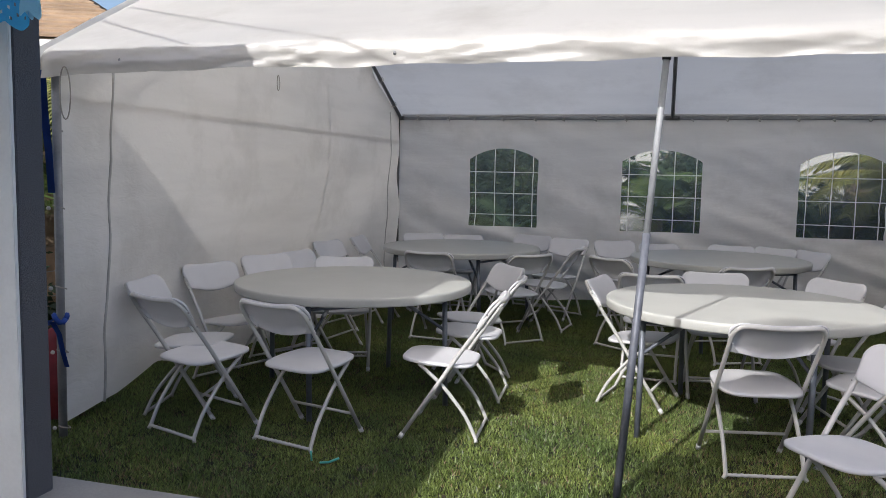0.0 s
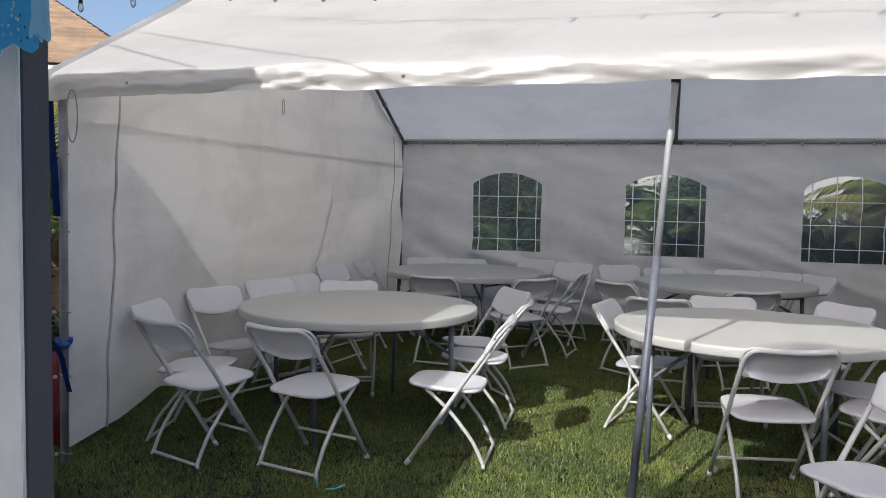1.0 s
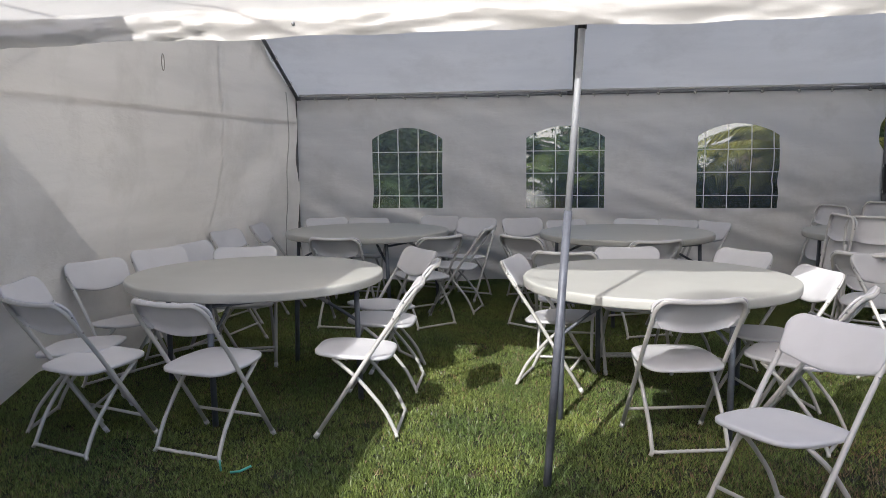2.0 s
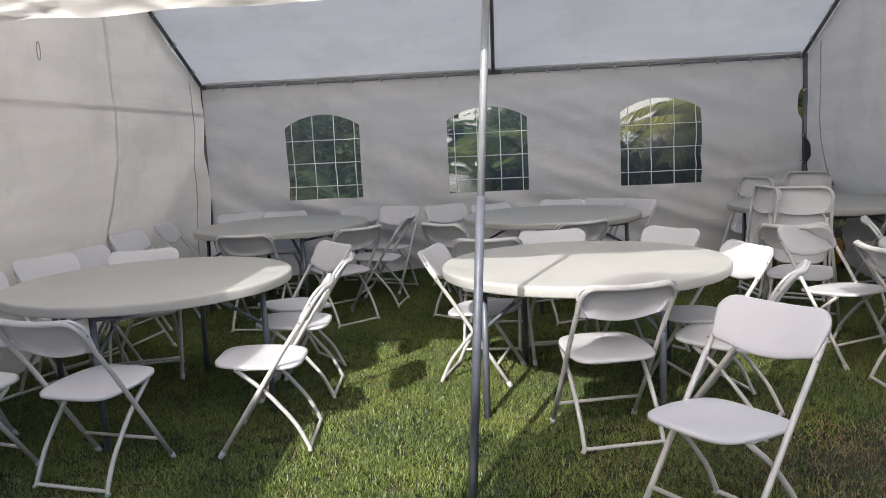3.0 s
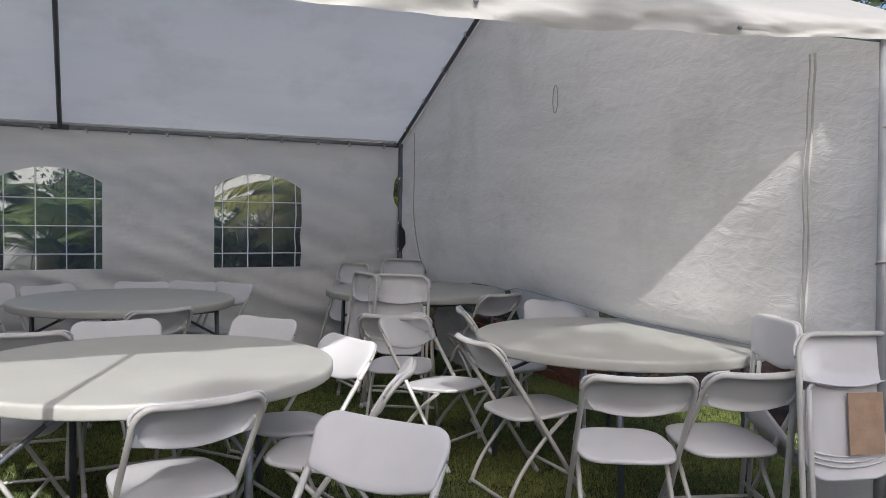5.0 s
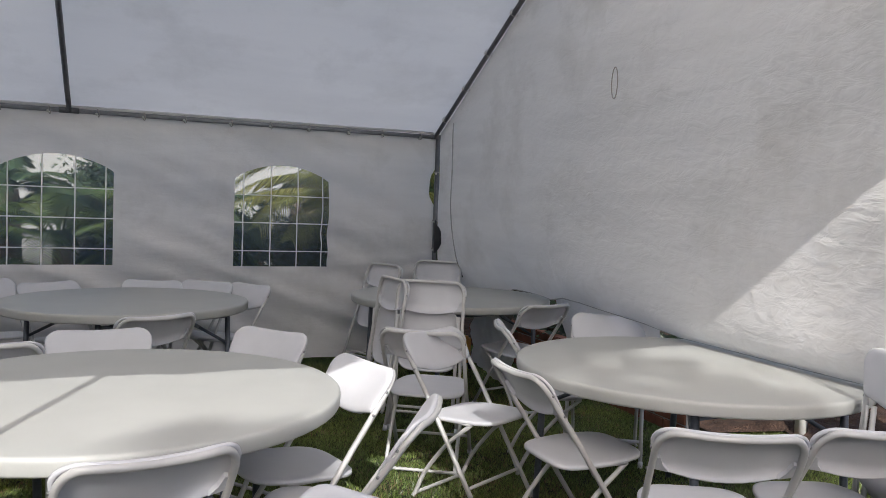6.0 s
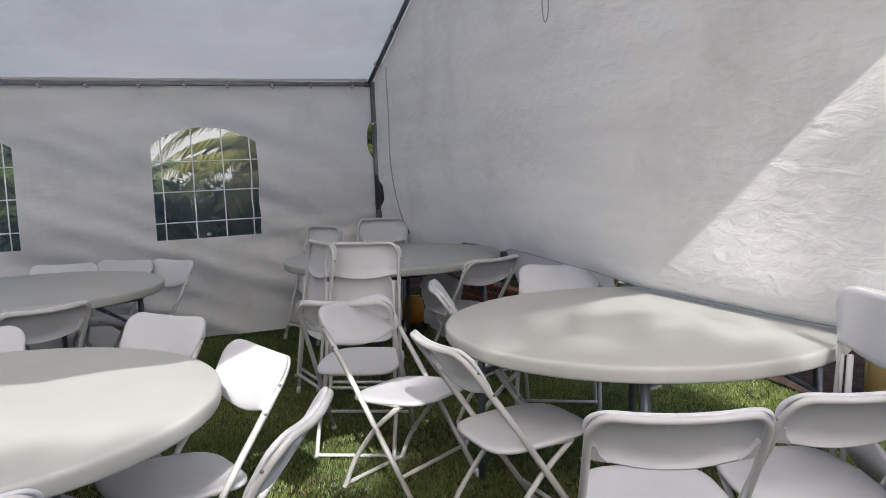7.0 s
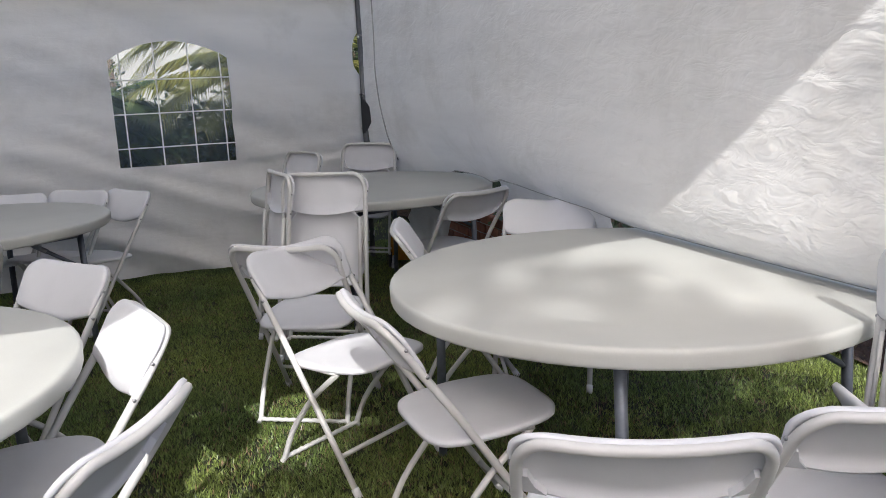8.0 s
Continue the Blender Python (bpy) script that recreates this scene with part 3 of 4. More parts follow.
# black sliver painting the shade where the seam gapes above the table
bm = bmesh.new()
sheet(bm, 2, 8, lambda i, j: (right_x(5.60, lerp(0.80, 1.02, j / 8)) - 0.012, 5.625 - 0.035 * (i / 2) * (1 - j / 8), lerp(0.80, 1.02, j / 8)))
part("slit_shade", bm, BLACK, tent, "black sliver for the shade in the gaping seam's foot")
# black sheet standing in for the shade in the rear corner's gap
bm = bmesh.new()
sheet(bm, 6, 8, lambda i, j: (6.03 + 0.085 * (i / 6) * (0.25 + 0.75 * math.sin(math.pi * min(1, j / 7)) ** 0.8), 5.84 + 0.01 * (i / 6), lerp(1.00, 1.30, j / 8)))
part("gap_shade", bm, BLACK, tent, "black sheet for the shade in the gap at the rear post")


# elastic loops that tie the sheets to the tubes
def loop(at, axis, r, parent=tent, with_ball=True, ball_at=(0, -0.03, 0.0)):
    bm = bmesh.new()
    axis = Vector(axis).normalized()
    s = axis.orthogonal().normalized()
    u = axis.cross(s)
    pts = [Vector(at) + (s * math.cos(a) + u * math.sin(a)) * r + axis * 0.012 * math.sin(a * 0.5) for a in (2 * math.pi * k / 14 for k in range(15))]
    tube(bm, pts, 0.0035, 5)
    tie = part("tie", bm, CORD, parent)
    if with_ball:
        part("tie_ball", ball(bmesh.new(), Vector(at) + Vector(ball_at), 0.011, 8), BALL, tie)
    return tie


x = 0.24
while x < 6.0:
    loop((x, YB - 0.004, Z_BACK - 0.006), (1, 0.25, 0.1), 0.030, ball_at=(0.0, -0.034, -0.012))
    x += 0.33 + 0.08 * wave(x, 0, 0, 3)
for x in (0.03, 6.07):
    for t in (0.10, 0.26, 0.42, 0.58, 0.74):
        loop((x, lerp(YB, YR, t), lerp(Z_BACK, Z_RIDGE, t)), (0, 1, -0.5), 0.030, ball_at=(0.03 if x < 1 else -0.03, 0, -0.01))
for z in (1.62, 1.22, 0.80, 0.46, 0.05):
    loop((-0.03, 0.735, z), (0.1, 0.1, 1), 0.028, ball_at=(-0.045, -0.02, 0.0))
for z in (1.72, 1.2):
    loop((6.005, 0.68, z), (0.1, 0.1, 1), 0.030, ball_at=(0.04, -0.02, 0.0))
for z in (1.72, 1.28, 1.02):
    loop((X1 - 0.005, YB - 0.01, z), (0.1, 0.1, 1), 0.026, ball_at=(-0.02, -0.03, 0.0))
# a long loop hanging from the front corner and two from the gables
for pts in ([(0.10 + 0.032 * math.sin(a), 0.655, 1.80 + 0.13 * math.cos(a)) for a in (2 * math.pi * k / 20 for k in range(21))],
            [(6.045, 3.10 + 0.03 * math.sin(a), 2.15 + 0.09 * math.cos(a)) for a in (2 * math.pi * k / 20 for k in range(21))],
            [(0.02, 3.05 + 0.02 * math.sin(a), 2.12 + 0.06 * math.cos(a)) for a in (2 * math.pi * k / 20 for k in range(21))]):
    part("tie", tube(bmesh.new(), pts, 0.0035, 5), CORD, tent, "loose elastic loop")
for x in (0.42, 1.83, 4.2, 5.2):
    part("eyelet", ball(bmesh.new(), (x, YF - 0.060, eave_z(x) - 0.035), 0.009, 8), RIVET, tent)


# blue straps knotted round the front posts
def strap(name, pts, width, across, parent):
    bm = bmesh.new()
    v = []
    for k, p in enumerate(pts):
        a = (Vector(across) + Vector((0.2 * math.sin(k * 1.3), 0.2 * math.cos(k), 0))).normalized()
        v.append((bm.verts.new(Vector(p) - a * width / 2), bm.verts.new(Vector(p) + a * width / 2)))
    for a, b in zip(v, v[1:]):
        bm.faces.new((a[0], a[1], b[1], b[0]))
    bmesh.ops.solidify(bm, geom=bm.faces[:], thickness=0.003)
    return part(name, bm, BLUE, parent)


ribbon = base("ribbon", pose(-0.05, 0.72, 0.0), "blue nylon ribbon knotted round a tent post", "ribbon")
strap("strand", [(-0.02, -0.03, 1.92), (-0.005, -0.035, 1.7), (0.015, -0.035, 1.5), (0.02, -0.03, 1.3)], 0.04, (1, 0.3, 0), ribbon)
strap("tail", [(0.0, -0.03, 0.63), (0.05, -0.04, 0.57), (0.07, -0.04, 0.48), (0.095, -0.04, 0.40)], 0.03, (1, 0.2, 0), ribbon)
strap("tail", [(0.0, -0.03, 0.63), (-0.08, -0.03, 0.60), (-0.11, -0.03, 0.54)], 0.04, (0.4, 0.2, 1), ribbon)
bm = bmesh.new()
tube(bm, [Vector((0.01 + 0.03 * math.cos(a), 0.02 + 0.03 * math.sin(a), 0.64 + 0.02 * math.sin(2 * a))) for a in (2 * math.pi * k / 12 for k in range(13))], 0.016, 6)
part("knot", bm, BLUE, ribbon)
band = base("tarp_strip", pose(6.06, 0.70, 0.0), "bright blue tarpaulin strip tied along a tent post", "tarpaulin")
strap("strand", [(0.02, 0.0, 2.02), (0.05, 0.0, 1.8), (0.045, 0.02, 1.6), (0.0, 0.02, 1.5), (-0.01, 0.0, 1.35), (0.01, 0.0, 1.2), (0.03, 0.0, 0.95)], 0.07, (1, 0.3, 0), band)

# ---- round tables ----
TR, TZ = 0.76, 0.737


def make_table():
    ob = base("round_table", pose(0, 0, 0), "off-white plastic folding round table on dark steel legs", "table", "round tables")
    bm = bmesh.new()
    prof = [(0, TZ), (0.30, TZ), (0.60, TZ), (TR - 0.03, TZ), (TR - 0.012, TZ - 0.0005), (TR - 0.006, TZ - 0.002), (TR - 0.002, TZ - 0.006), (TR, TZ - 0.012), (TR, TZ - 0.020), (TR - 0.001, TZ - 0.044), (TR - 0.003, TZ - 0.050), (TR - 0.008, TZ - 0.054), (TR - 0.016, TZ - 0.055), (TR - 0.05, TZ - 0.055), (TR - 0.055, TZ - 0.052), (TR - 0.056, TZ - 0.028), (TR - 0.07, TZ - 0.025), (0.3, TZ - 0.025), (0, TZ - 0.025)]
    seg, rings = 72, []
    for r, z in prof:
        rings.append([bm.verts.new((0, 0, z))] if r == 0 else [bm.verts.new((r * math.cos(2 * math.pi * k / seg), r * math.sin(2 * math.pi * k / seg), z)) for k in range(seg)])
    for a, b in zip(rings, rings[1:]):
        for k in range(seg):
            q = (k + 1) % seg
            if len(a) == 1:
                bm.faces.new((a[0], b[k], b[q]))
            elif len(b) == 1:
                bm.faces.new((a[k], b[0], a[q]))
            else:
                bm.faces.new((a[k], b[k], b[q], a[q]))
    part("tabletop", bm, TABLE_TOP, ob)
    for sy in (-1, 1):
        part("apron_rail", box(bmesh.new(), (-0.53, sy * 0.43 - 0.012, TZ - 0.065), (0.53, sy * 0.43 + 0.012, TZ - 0.026), 0.003), LEG, ob, smooth=False)
        for sx in (-1, 1):
            part("leg", tube(bmesh.new(), [(sx * 0.475, sy * 0.43, TZ - 0.03), (sx * 0.51, sy * 0.43, 0.0)], 0.0165, 10), LEG, ob, "dark grey steel leg")
            bm = bmesh.new()
            tube(bm, [(sx * 0.485, sy * 0.42, TZ - 0.26), (sx * 0.14, sy * 0.14, TZ - 0.03)], 0.010, 8)
            brace = part("brace", bm, LEG, ob)
            a, b = Vector((sx * 0.485, sy * 0.42, TZ - 0.26)), Vector((sx * 0.14, sy * 0.14, TZ - 0.03))
            part("brace_joint", tube(bmesh.new(), [a.lerp(b, 0.40), a.lerp(b, 0.56)], 0.0135, 8), TUBE, brace, "galvanised joint of the folding brace")
    for sx in (-1, 1):
        part("leg_bar", tube(bmesh.new(), [(sx * 0.479, -0.43, TZ - 0.09), (sx * 0.479, 0.43, TZ - 0.09)], 0.010, 8), LEG, ob)
    return ob


TABLES = ((1.076, 2.072, 130), (3.441, 2.114, 76), (1.109, 4.725, 160), (3.472, 4.692, 118), (5.803, 2.067, 96), (5.777, 4.79, 102))
first_table = make_table()
for k, (x, y, a) in enumerate(TABLES):
    m = pose(x, y, 0.0, 0, 0, a)
    if k == 0:
        first_table.matrix_basis = m
    else:
        copy_thing(first_table, m)


# ---- folding chairs ----
def shell(bm, outline, at, depth, rim, bow):
    """A moulded panel with a turned-down rim. outline: flat points round it; at maps (u, v, w) to space, w towards the hollow side."""
    steps = [(0.0, 0), (0.45, 0), (0.80, 0), (0.95, 0.001), (1.0, 0.006), (1.0, depth), (1 - rim, depth), (1 - rim * 1.15, 0.006), (0.5, 0.005), (0.0, 0.005)]
    rings = []
    for s, w in steps:
        if s == 0:
            rings.append([bm.verts.new(at(0, 0, w + bow(0, 0)))])
        else:
            rings.append([bm.verts.new(at(u * s, v * s, w + bow(u * s, v * s))) for u, v in outline])
    seg = len(outline)
    for a, b in zip(rings, rings[1:]):
        for k in range(seg):
            q = (k + 1) % seg
            if len(a) == 1:
                bm.faces.new((a[0], b[k], b[q]))
            elif len(b) == 1:
                bm.faces.new((a[k], b[0], a[q]))
            else:
                bm.faces.new((a[k], b[k], b[q], a[q]))
    return bm


def squarish(w, h, p, n=40, shape=lambda u, v: (u, v)):
    out = []
    for k in range(n):
        a = 2 * math.pi * k / n
        c, s = math.cos(a), math.sin(a)
        out.append(shape(w * math.copysign(abs(c) ** (2 / p), c), h * math.copysign(abs(s) ** (2 / p), s)))
    return out


def back_outline():
    """Backrest: wide round shoulders, small lower corners, the lower edge bellied."""
    w, top, low, R, r = 0.226, 0.098, -0.088, 0.068, 0.030
    pts = []
    for cx, cy, rad, a0 in ((w - R, top - R, R, 0), (-w + R, top - R, R, 90), (-w + 0.012 + r, low + r, r, 180), (w - 0.012 - r, low + r, r, 270)):
        for k in range(7):
            a = radians(a0 + 15 * k)
            pts.append((cx + rad * math.cos(a), cy + rad * math.sin(a)))
        if a0 in (90, 180, 270, 0):
            nx = {0: (-w + R, top), 90: (-w + 0.012, low + r), 180: (w - 0.012 - r, low), 270: (w, top - R)}[a0]
            lx = pts[-1]
            n = 9 if a0 in (0, 180) else 3
            pts += [(lerp(lx[0], nx[0], k / n), lerp(lx[1], nx[1], k / n)) for k in range(1, n)]
    return [(u, v - (0.024 * max(0, 1 - (u / 0.17) ** 2) if v < -0.05 else 0)) for u, v in pts]


FOOT_F, TOP_Y, TOP_Z, HALF = 0.21, -0.31, 0.785, 0.212
LEAN_WAY = Vector((0, TOP_Y - FOOT_F, TOP_Z)).normalized()          # up the uprights
LEAN_OUT = Vector((0, -LEAN_WAY.z, LEAN_WAY.y))                       # out of the rear side of the backrest


def upright_at(z):
    return Vector((0, FOOT_F + (TOP_Y - FOOT_F) * z / TOP_Z, z))


def chair_parts(ob, folded=False, ajar=0.0):
    """White folding chair: two straight uprights that end in the front feet, a bent rear leg frame, moulded seat and backrest."""
    centre = upright_at(0.700)
    panel = back_outline()

    def back_at_(u, v, w):
        return Vector((u, 0, 0)) + centre + LEAN_WAY * v + LEAN_OUT * (w - 0.020)
    part("backrest", shell(bmesh.new(), panel, back_at_, 0.016, 0.045, lambda u, v: 0.026 * (1 - (u / 0.225) ** 2)), PLASTIC, ob)

    for sx in (-1, 1):
        bm = bmesh.new()
        ring = [[bm.verts.new(back_at_(sx * u, v, w + 0.026 * (1 - (u / 0.225) ** 2))) for u, v in ((0.158, -0.086), (0.206, -0.084), (0.203, -0.030), (0.192, -0.028), (0.180, -0.062))] for w in (0.006, 0.022)]
        for k in range(5):
            bm.faces.new((ring[0][k], ring[0][(k + 1) % 5], ring[1][(k + 1) % 5], ring[1][k]))
        bm.faces.new(ring[1])
        part("bracket", bm, PLASTIC, ob, smooth=False)

    def seat_shape(u, v):
        k = 1 - 0.10 * (v / 0.2 if v > 0 else -0.4 * v / 0.2)
        return u * k, v
    outline = squarish(0.205, 0.205, 4.2, 44, seat_shape)
    if not folded:
        def seat_at(u, v, w):
            return Vector((u, 0.025 + v, 0.428 + 0.012 * v / 0.2 - w))
    else:
        c = upright_at(0.475 - 0.002 * ajar)
        swing = radians(ajar)
        along, out = LEAN_WAY * math.cos(swing) - LEAN_OUT * math.sin(swing), LEAN_OUT * math.cos(swing) + LEAN_WAY * math.sin(swing)

        def seat_at(u, v, w):
            return Vector((u, 0, 0)) + c + along * v * 0.97 - out * (0.022 - w)
    part("seat", shell(bmesh.new(), outline, seat_at, 0.018, 0.05, lambda u, v: 0.010 * (1 - (u / 0.2) ** 2) * (1 - (v / 0.21) ** 2)), PLASTIC, ob)
    hoop = [Vector((-HALF, 0, 0)) + upright_at(z) for z in (0.0, 0.25, 0.50, 0.66, 0.70)]
    shoulder = 0.058
    for k in range(1, 8):
        t = radians(90 * k / 8)
        hoop.append(upright_at(0.70) + Vector((-HALF + shoulder * (1 - math.cos(t)), 0, 0)) + LEAN_WAY * (0.091 * math.sin(t)))
    hoop += [upright_at(0.70) + Vector((x, 0, 0)) + LEAN_WAY * 0.091 for x in (-HALF + shoulder, -0.12, -0.08, -0.04, 0.0)]
    hoop = [p + LEAN_OUT * (0.003 + 0.026 * (1 - (p.x / 0.225) ** 2)) * min(1, max(0, (p.z - 0.5) / 0.16)) for p in hoop]
    hoop += [Vector((-p.x, p.y, p.z)) for p in hoop[-2::-1]]
    up = part("tube_frame", tube(bmesh.new(), hoop, 0.0115, 8), PAINTED, ob)
    for sx in (-1, 1):
        part("foot_cap", tube(bmesh.new(), [Vector((sx * HALF, 0, 0)) + upright_at(0.0), Vector((sx * HALF, 0, 0)) + upright_at(0.03)], 0.0135, 8), PLASTIC, up)
        for z in (0.625, 0.705):
            b = tube(bmesh.new(), [upright_at(z) + Vector((sx * (HALF - 0.005), 0, 0)), upright_at(z) + Vector((sx * (HALF + 0.0135), 0, 0))], 0.005, 8)
            part("rivet", b, RIVET, up)
    # rear leg frame: from under the seat back to the lawn, with a bend above the foot bar
    w = 0.185
    if not folded:
        side = [(0.115, 0.412), (-0.02, 0.30), (-0.150, 0.140), (-0.205, 0.020)]
    else:
        side = [tuple((upright_at(z) + LEAN_OUT * 0.020 * s)[1:]) for z, s in ((0.60, 1), (0.42, 1), (0.24, 1), (0.10, 1))]
    for sx in (-1, 1):
        pts = [(sx * w, y, z) for y, z in side] + [(sx * (w + 0.012), side[-1][0] - 0.004, max(side[-1][1] - 0.018, 0.004))]
        part("rear_leg", tube(bmesh.new(), rounded(pts), 0.0105, 8), PAINTED, ob)
    y, z = side[-1]
    part("foot_bar", tube(bmesh.new(), [(lerp(-w, w, k / 24), y, z + (0.0015 if k % 2 else -0.0015)) for k in range(25)], 0.009, 8), PAINTED, ob)
    # front stretcher and the hinge links under the seat
    a = upright_at(0.125)
    part("stretcher", tube(bmesh.new(), [Vector((-HALF, 0, 0)) + a, Vector((HALF, 0, 0)) + a], 0.0085, 8), PAINTED, ob)
    for sx in (-1, 1):
        p = upright_at(0.41) + Vector((sx * (HALF - 0.014), 0, 0))
        q = Vector((sx * 0.192, 0.115, 0.412)) if not folded else upright_at(0.60) + Vector((sx * 0.192, 0, 0))
        part("hinge_link", tube(bmesh.new(), [p, q], 0.006, 6), PAINTED, ob)
    return ob


CHAIRS = (   # x, y, facing
    (1.174, 1.175, 76), (0.552, 1.131, 71), (0.3, 1.41, 12), (0.204, 2.073, -21), (0.27, 2.7, -28), (0.382, 3.181, -8),
    (0.215, 4.13, -12), (0.281, 4.838, 5), (0.719, 2.693, -72), (1.853, 1.533, 184), (1.824, 2.282, 183), (1.7, 2.762, 218),
    (1.12, 3.946, 84), (1.744, 4.051, 134), (1.953, 4.675, 173), (1.954, 5.31, -112), (0.6, 5.28, -62), (0.905, 5.264, -93),
    (1.551, 5.58, -106), (2.748, 4.11, 52), (2.639, 5.328, -62), (3.099, 5.16, -58), (3.558, 5.262, -108), (3.863, 5.237, -128),
    (4.092, 5.084, 213), (3.506, 3.897, 114), (2.944, 3.183, 86), (3.383, 2.856, -84), (3.894, 2.842, -142), (2.879, 2.481, -13),
    (3.472, 1.498, 102), (3.732, 0.56, 216), (4.066, 1.611, 150), (4.059, 2.122, 194), (5.2, 1.988, 1), (5.035, 2.643, -61),
    (5.012, 3.204, 59), (5.231, 1.257, 63), (5.683, 1.171, 73), (6.056, 3.071, -125), (6.032, 4.156, 105), (5.66, 2.98, -20),
)
LABEL = "white plastic folding chair with painted steel legs on lawn"
first_chair = chair_parts(base("folding_chair", pose(0, 0, 0), LABEL, "chair", "folding chairs"))
for k, (x, y, a) in enumerate(CHAIRS):
    m = pose(x, y, 0.0, 0, 0, a - 90)
    if k == 0:
        first_chair.matrix_basis = m
    else:
        copy_thing(first_chair, m)


# folded chairs leaning upright: the chair's own slope is taken out, so that it stands on its feet nearly upright
SLOPE = math.degrees(math.atan2(FOOT_F - TOP_Y, TOP_Z))


def folded_pose(x, y, face, lean):
    return pose(x, y, 0, 0, 0, face - 90) @ pose(0, 0, 0.012, lean - SLOPE, 0, 0) @ pose(0, -FOOT_F, 0)


folded = chair_parts(base("folded_chair", pose(0, 0, 0), "white folding chair folded flat and leaned upright", "chair", "folded chairs"), True)
folded.matrix_basis = folded_pose(5.17, 3.71, 58, -9)
for x, y, a, lean in ((4.94, 4.02, 5, -8), (5.27, 5.60, 23, -19), (5.93, 5.60, 52, -12)):
    copy_thing(folded, folded_pose(x, y, a, lean))
chair_parts(base("folded_chair", folded_pose(5.86, 1.115, 156, 3), "white half-folded chair standing upright beside a round table", "chair", "folded chairs"), True, 40)
near = tagged(copy_thing(folded, folded_pose(5.84, 0.62, 75, -7)), "white folded chair with brown tape, leaned on a tent post")
bm = bmesh.new()
c = upright_at(0.45)
box(bm, (-0.015, -0.002, -0.07), (0.135, 0.002, 0.165))
for v in bm.verts:
    v.co = c + Vector((v.co.x, 0, 0)) + LEAN_WAY * v.co.z + LEAN_OUT * (0.011 + v.co.y)
for v in (-0.150, -0.130, -0.110, 0.15):
    part("seat_rib", tube(bmesh.new(), [Vector((u, 0, 0)) + upright_at(0.475) + LEAN_WAY * (v + 0.03 * (u / 0.17) ** 2) + LEAN_OUT * (-0.009 + 0.006 * (1 - (u / 0.2) ** 2)) for u in (-0.17, -0.12, -0.06, 0, 0.06, 0.12, 0.17)], 0.004, 6), PLASTIC, near)
part("tape", bm, TAPE, near, "strip of brown packing tape", smooth=False)

# ---- house side: slab, roofed patio and what hangs from it ----
bm = bmesh.new()
box(bm, (-4.0, -5.0, -0.10), (2.5, 0.235, 0.028), 0.012)
tagged(finish("patio_slab", bm, CONCRETE, smooth=False), "grey concrete patio slab", "pavement", kind="structure")
patio = base("patio_cover", pose(0, 0, 0.028), "flat patio roof on a grey stuccoed post", "patio cover")
bm = bmesh.new()
box(bm, (0.06, -0.045, 0.0), (0.473, 0.098, 2.20), 0.004)
post = part("post", bm, STUCCO_GREY, patio, "rough dark grey stucco post", smooth=False)
bm = bmesh.new()
box(bm, (0.05, -0.066, 0.0), (0.470, -0.047, 2.20), 0.004)
part("trim_board", bm, BLUE_GREY, post, "pale painted board on the post's face", smooth=False)
part("beam", box(bmesh.new(), (-4.0, -0.03, 2.2), (0.80, 0.10, 2.345), 0.006), WOOD, patio, smooth=False)
part("roof", box(bmesh.new(), (-4.0, -4.0, 2.36), (0.885, -0.035, 2.50), 0.008), STUCCO_WHITE, patio, smooth=False)
house = base("house", pose(0, 0, 0), "white stuccoed house behind the patio", "house")
part("wall", box(bmesh.new(), (-6, -6.8, 0), (9, -6.5, 2.5)), STUCCO_WHITE, house, smooth=False)
part("roof", box(bmesh.new(), (-6.3, -8.0, 2.5), (9.3, -6.2, 2.65), 0.01), SHINGLE, house, smooth=False)

# paper banner with punched holes, hanging round the post's head
banner = base("paper_banner", pose(0.44, -0.22, 0.06), "blue punched tissue paper banner hanging by a post", "banner")
random.seed(5)


def paper(name, x0, x1, z0, z1, y, mat, holes, label):
    cols, rows = 46, 30

    def at(i, j):
        u, v = i / cols, j / rows
        z = lerp(z1, z0 + 0.030 * (1 - abs(math.sin(u * math.pi * 3.2))), v)
        return lerp(x0, x1, u), y + 0.03 * math.sin(u * 8 + 1.0) * (0.4 + v) + 0.008 * wave(u * 6, v * 4, 0, 1.5, 4), z

    def keep(i, j):
        if not holes or j < 5 or j > rows - 3:
            return True
        u, v = i / cols - 0.5, j / rows
        ring = math.hypot((u % 0.25) - 0.125, (v - 0.62) * 0.55)
        if 0.030 < ring < 0.052 and math.sin(math.atan2(v - 0.62, (u % 0.25) - 0.125) * 6) > 0.1:
            return False
        return not ((i * 7 + j * 5) % 11 == 0 and v > 0.72)
    return part(name, sheet(bmesh.new(), cols, rows, at, keep), mat, banner, label)


paper("sheet", 0.04, 0.26, 1.88, 2.24, 0.0, PAPER_BLUE, True, "blue tissue sheet with cut-out flowers")
paper("sheet", -0.20, 0.06, 1.87, 2.24, -0.03, PAPER_PALE, False, "pale blue tissue sheet")
paper("sheet", 0.24, 0.29, 1.92, 2.24, 0.015, PAPER_PALE, False, "")
part("string", tube(bmesh.new(), [(-0.4, 0, 2.23), (0.0, 0, 2.22), (0.4, 0, 2.23)], 0.002, 5), WHITE_PRINT, banner)

# string of lamps from the patio over the tent's front edge
lamps = base("string_lights", pose(0, 0, 0), "black string of clear bulbs above the tent edge", "string lights")


def cord_at(t):
    a, b = Vector((-1.2, 1.7, 2.88)), Vector((5.8, 0.3, 2.82))
    p = a.lerp(b, t)
    return p + Vector((0, 0, -0.37 * math.sin(math.pi * t)))


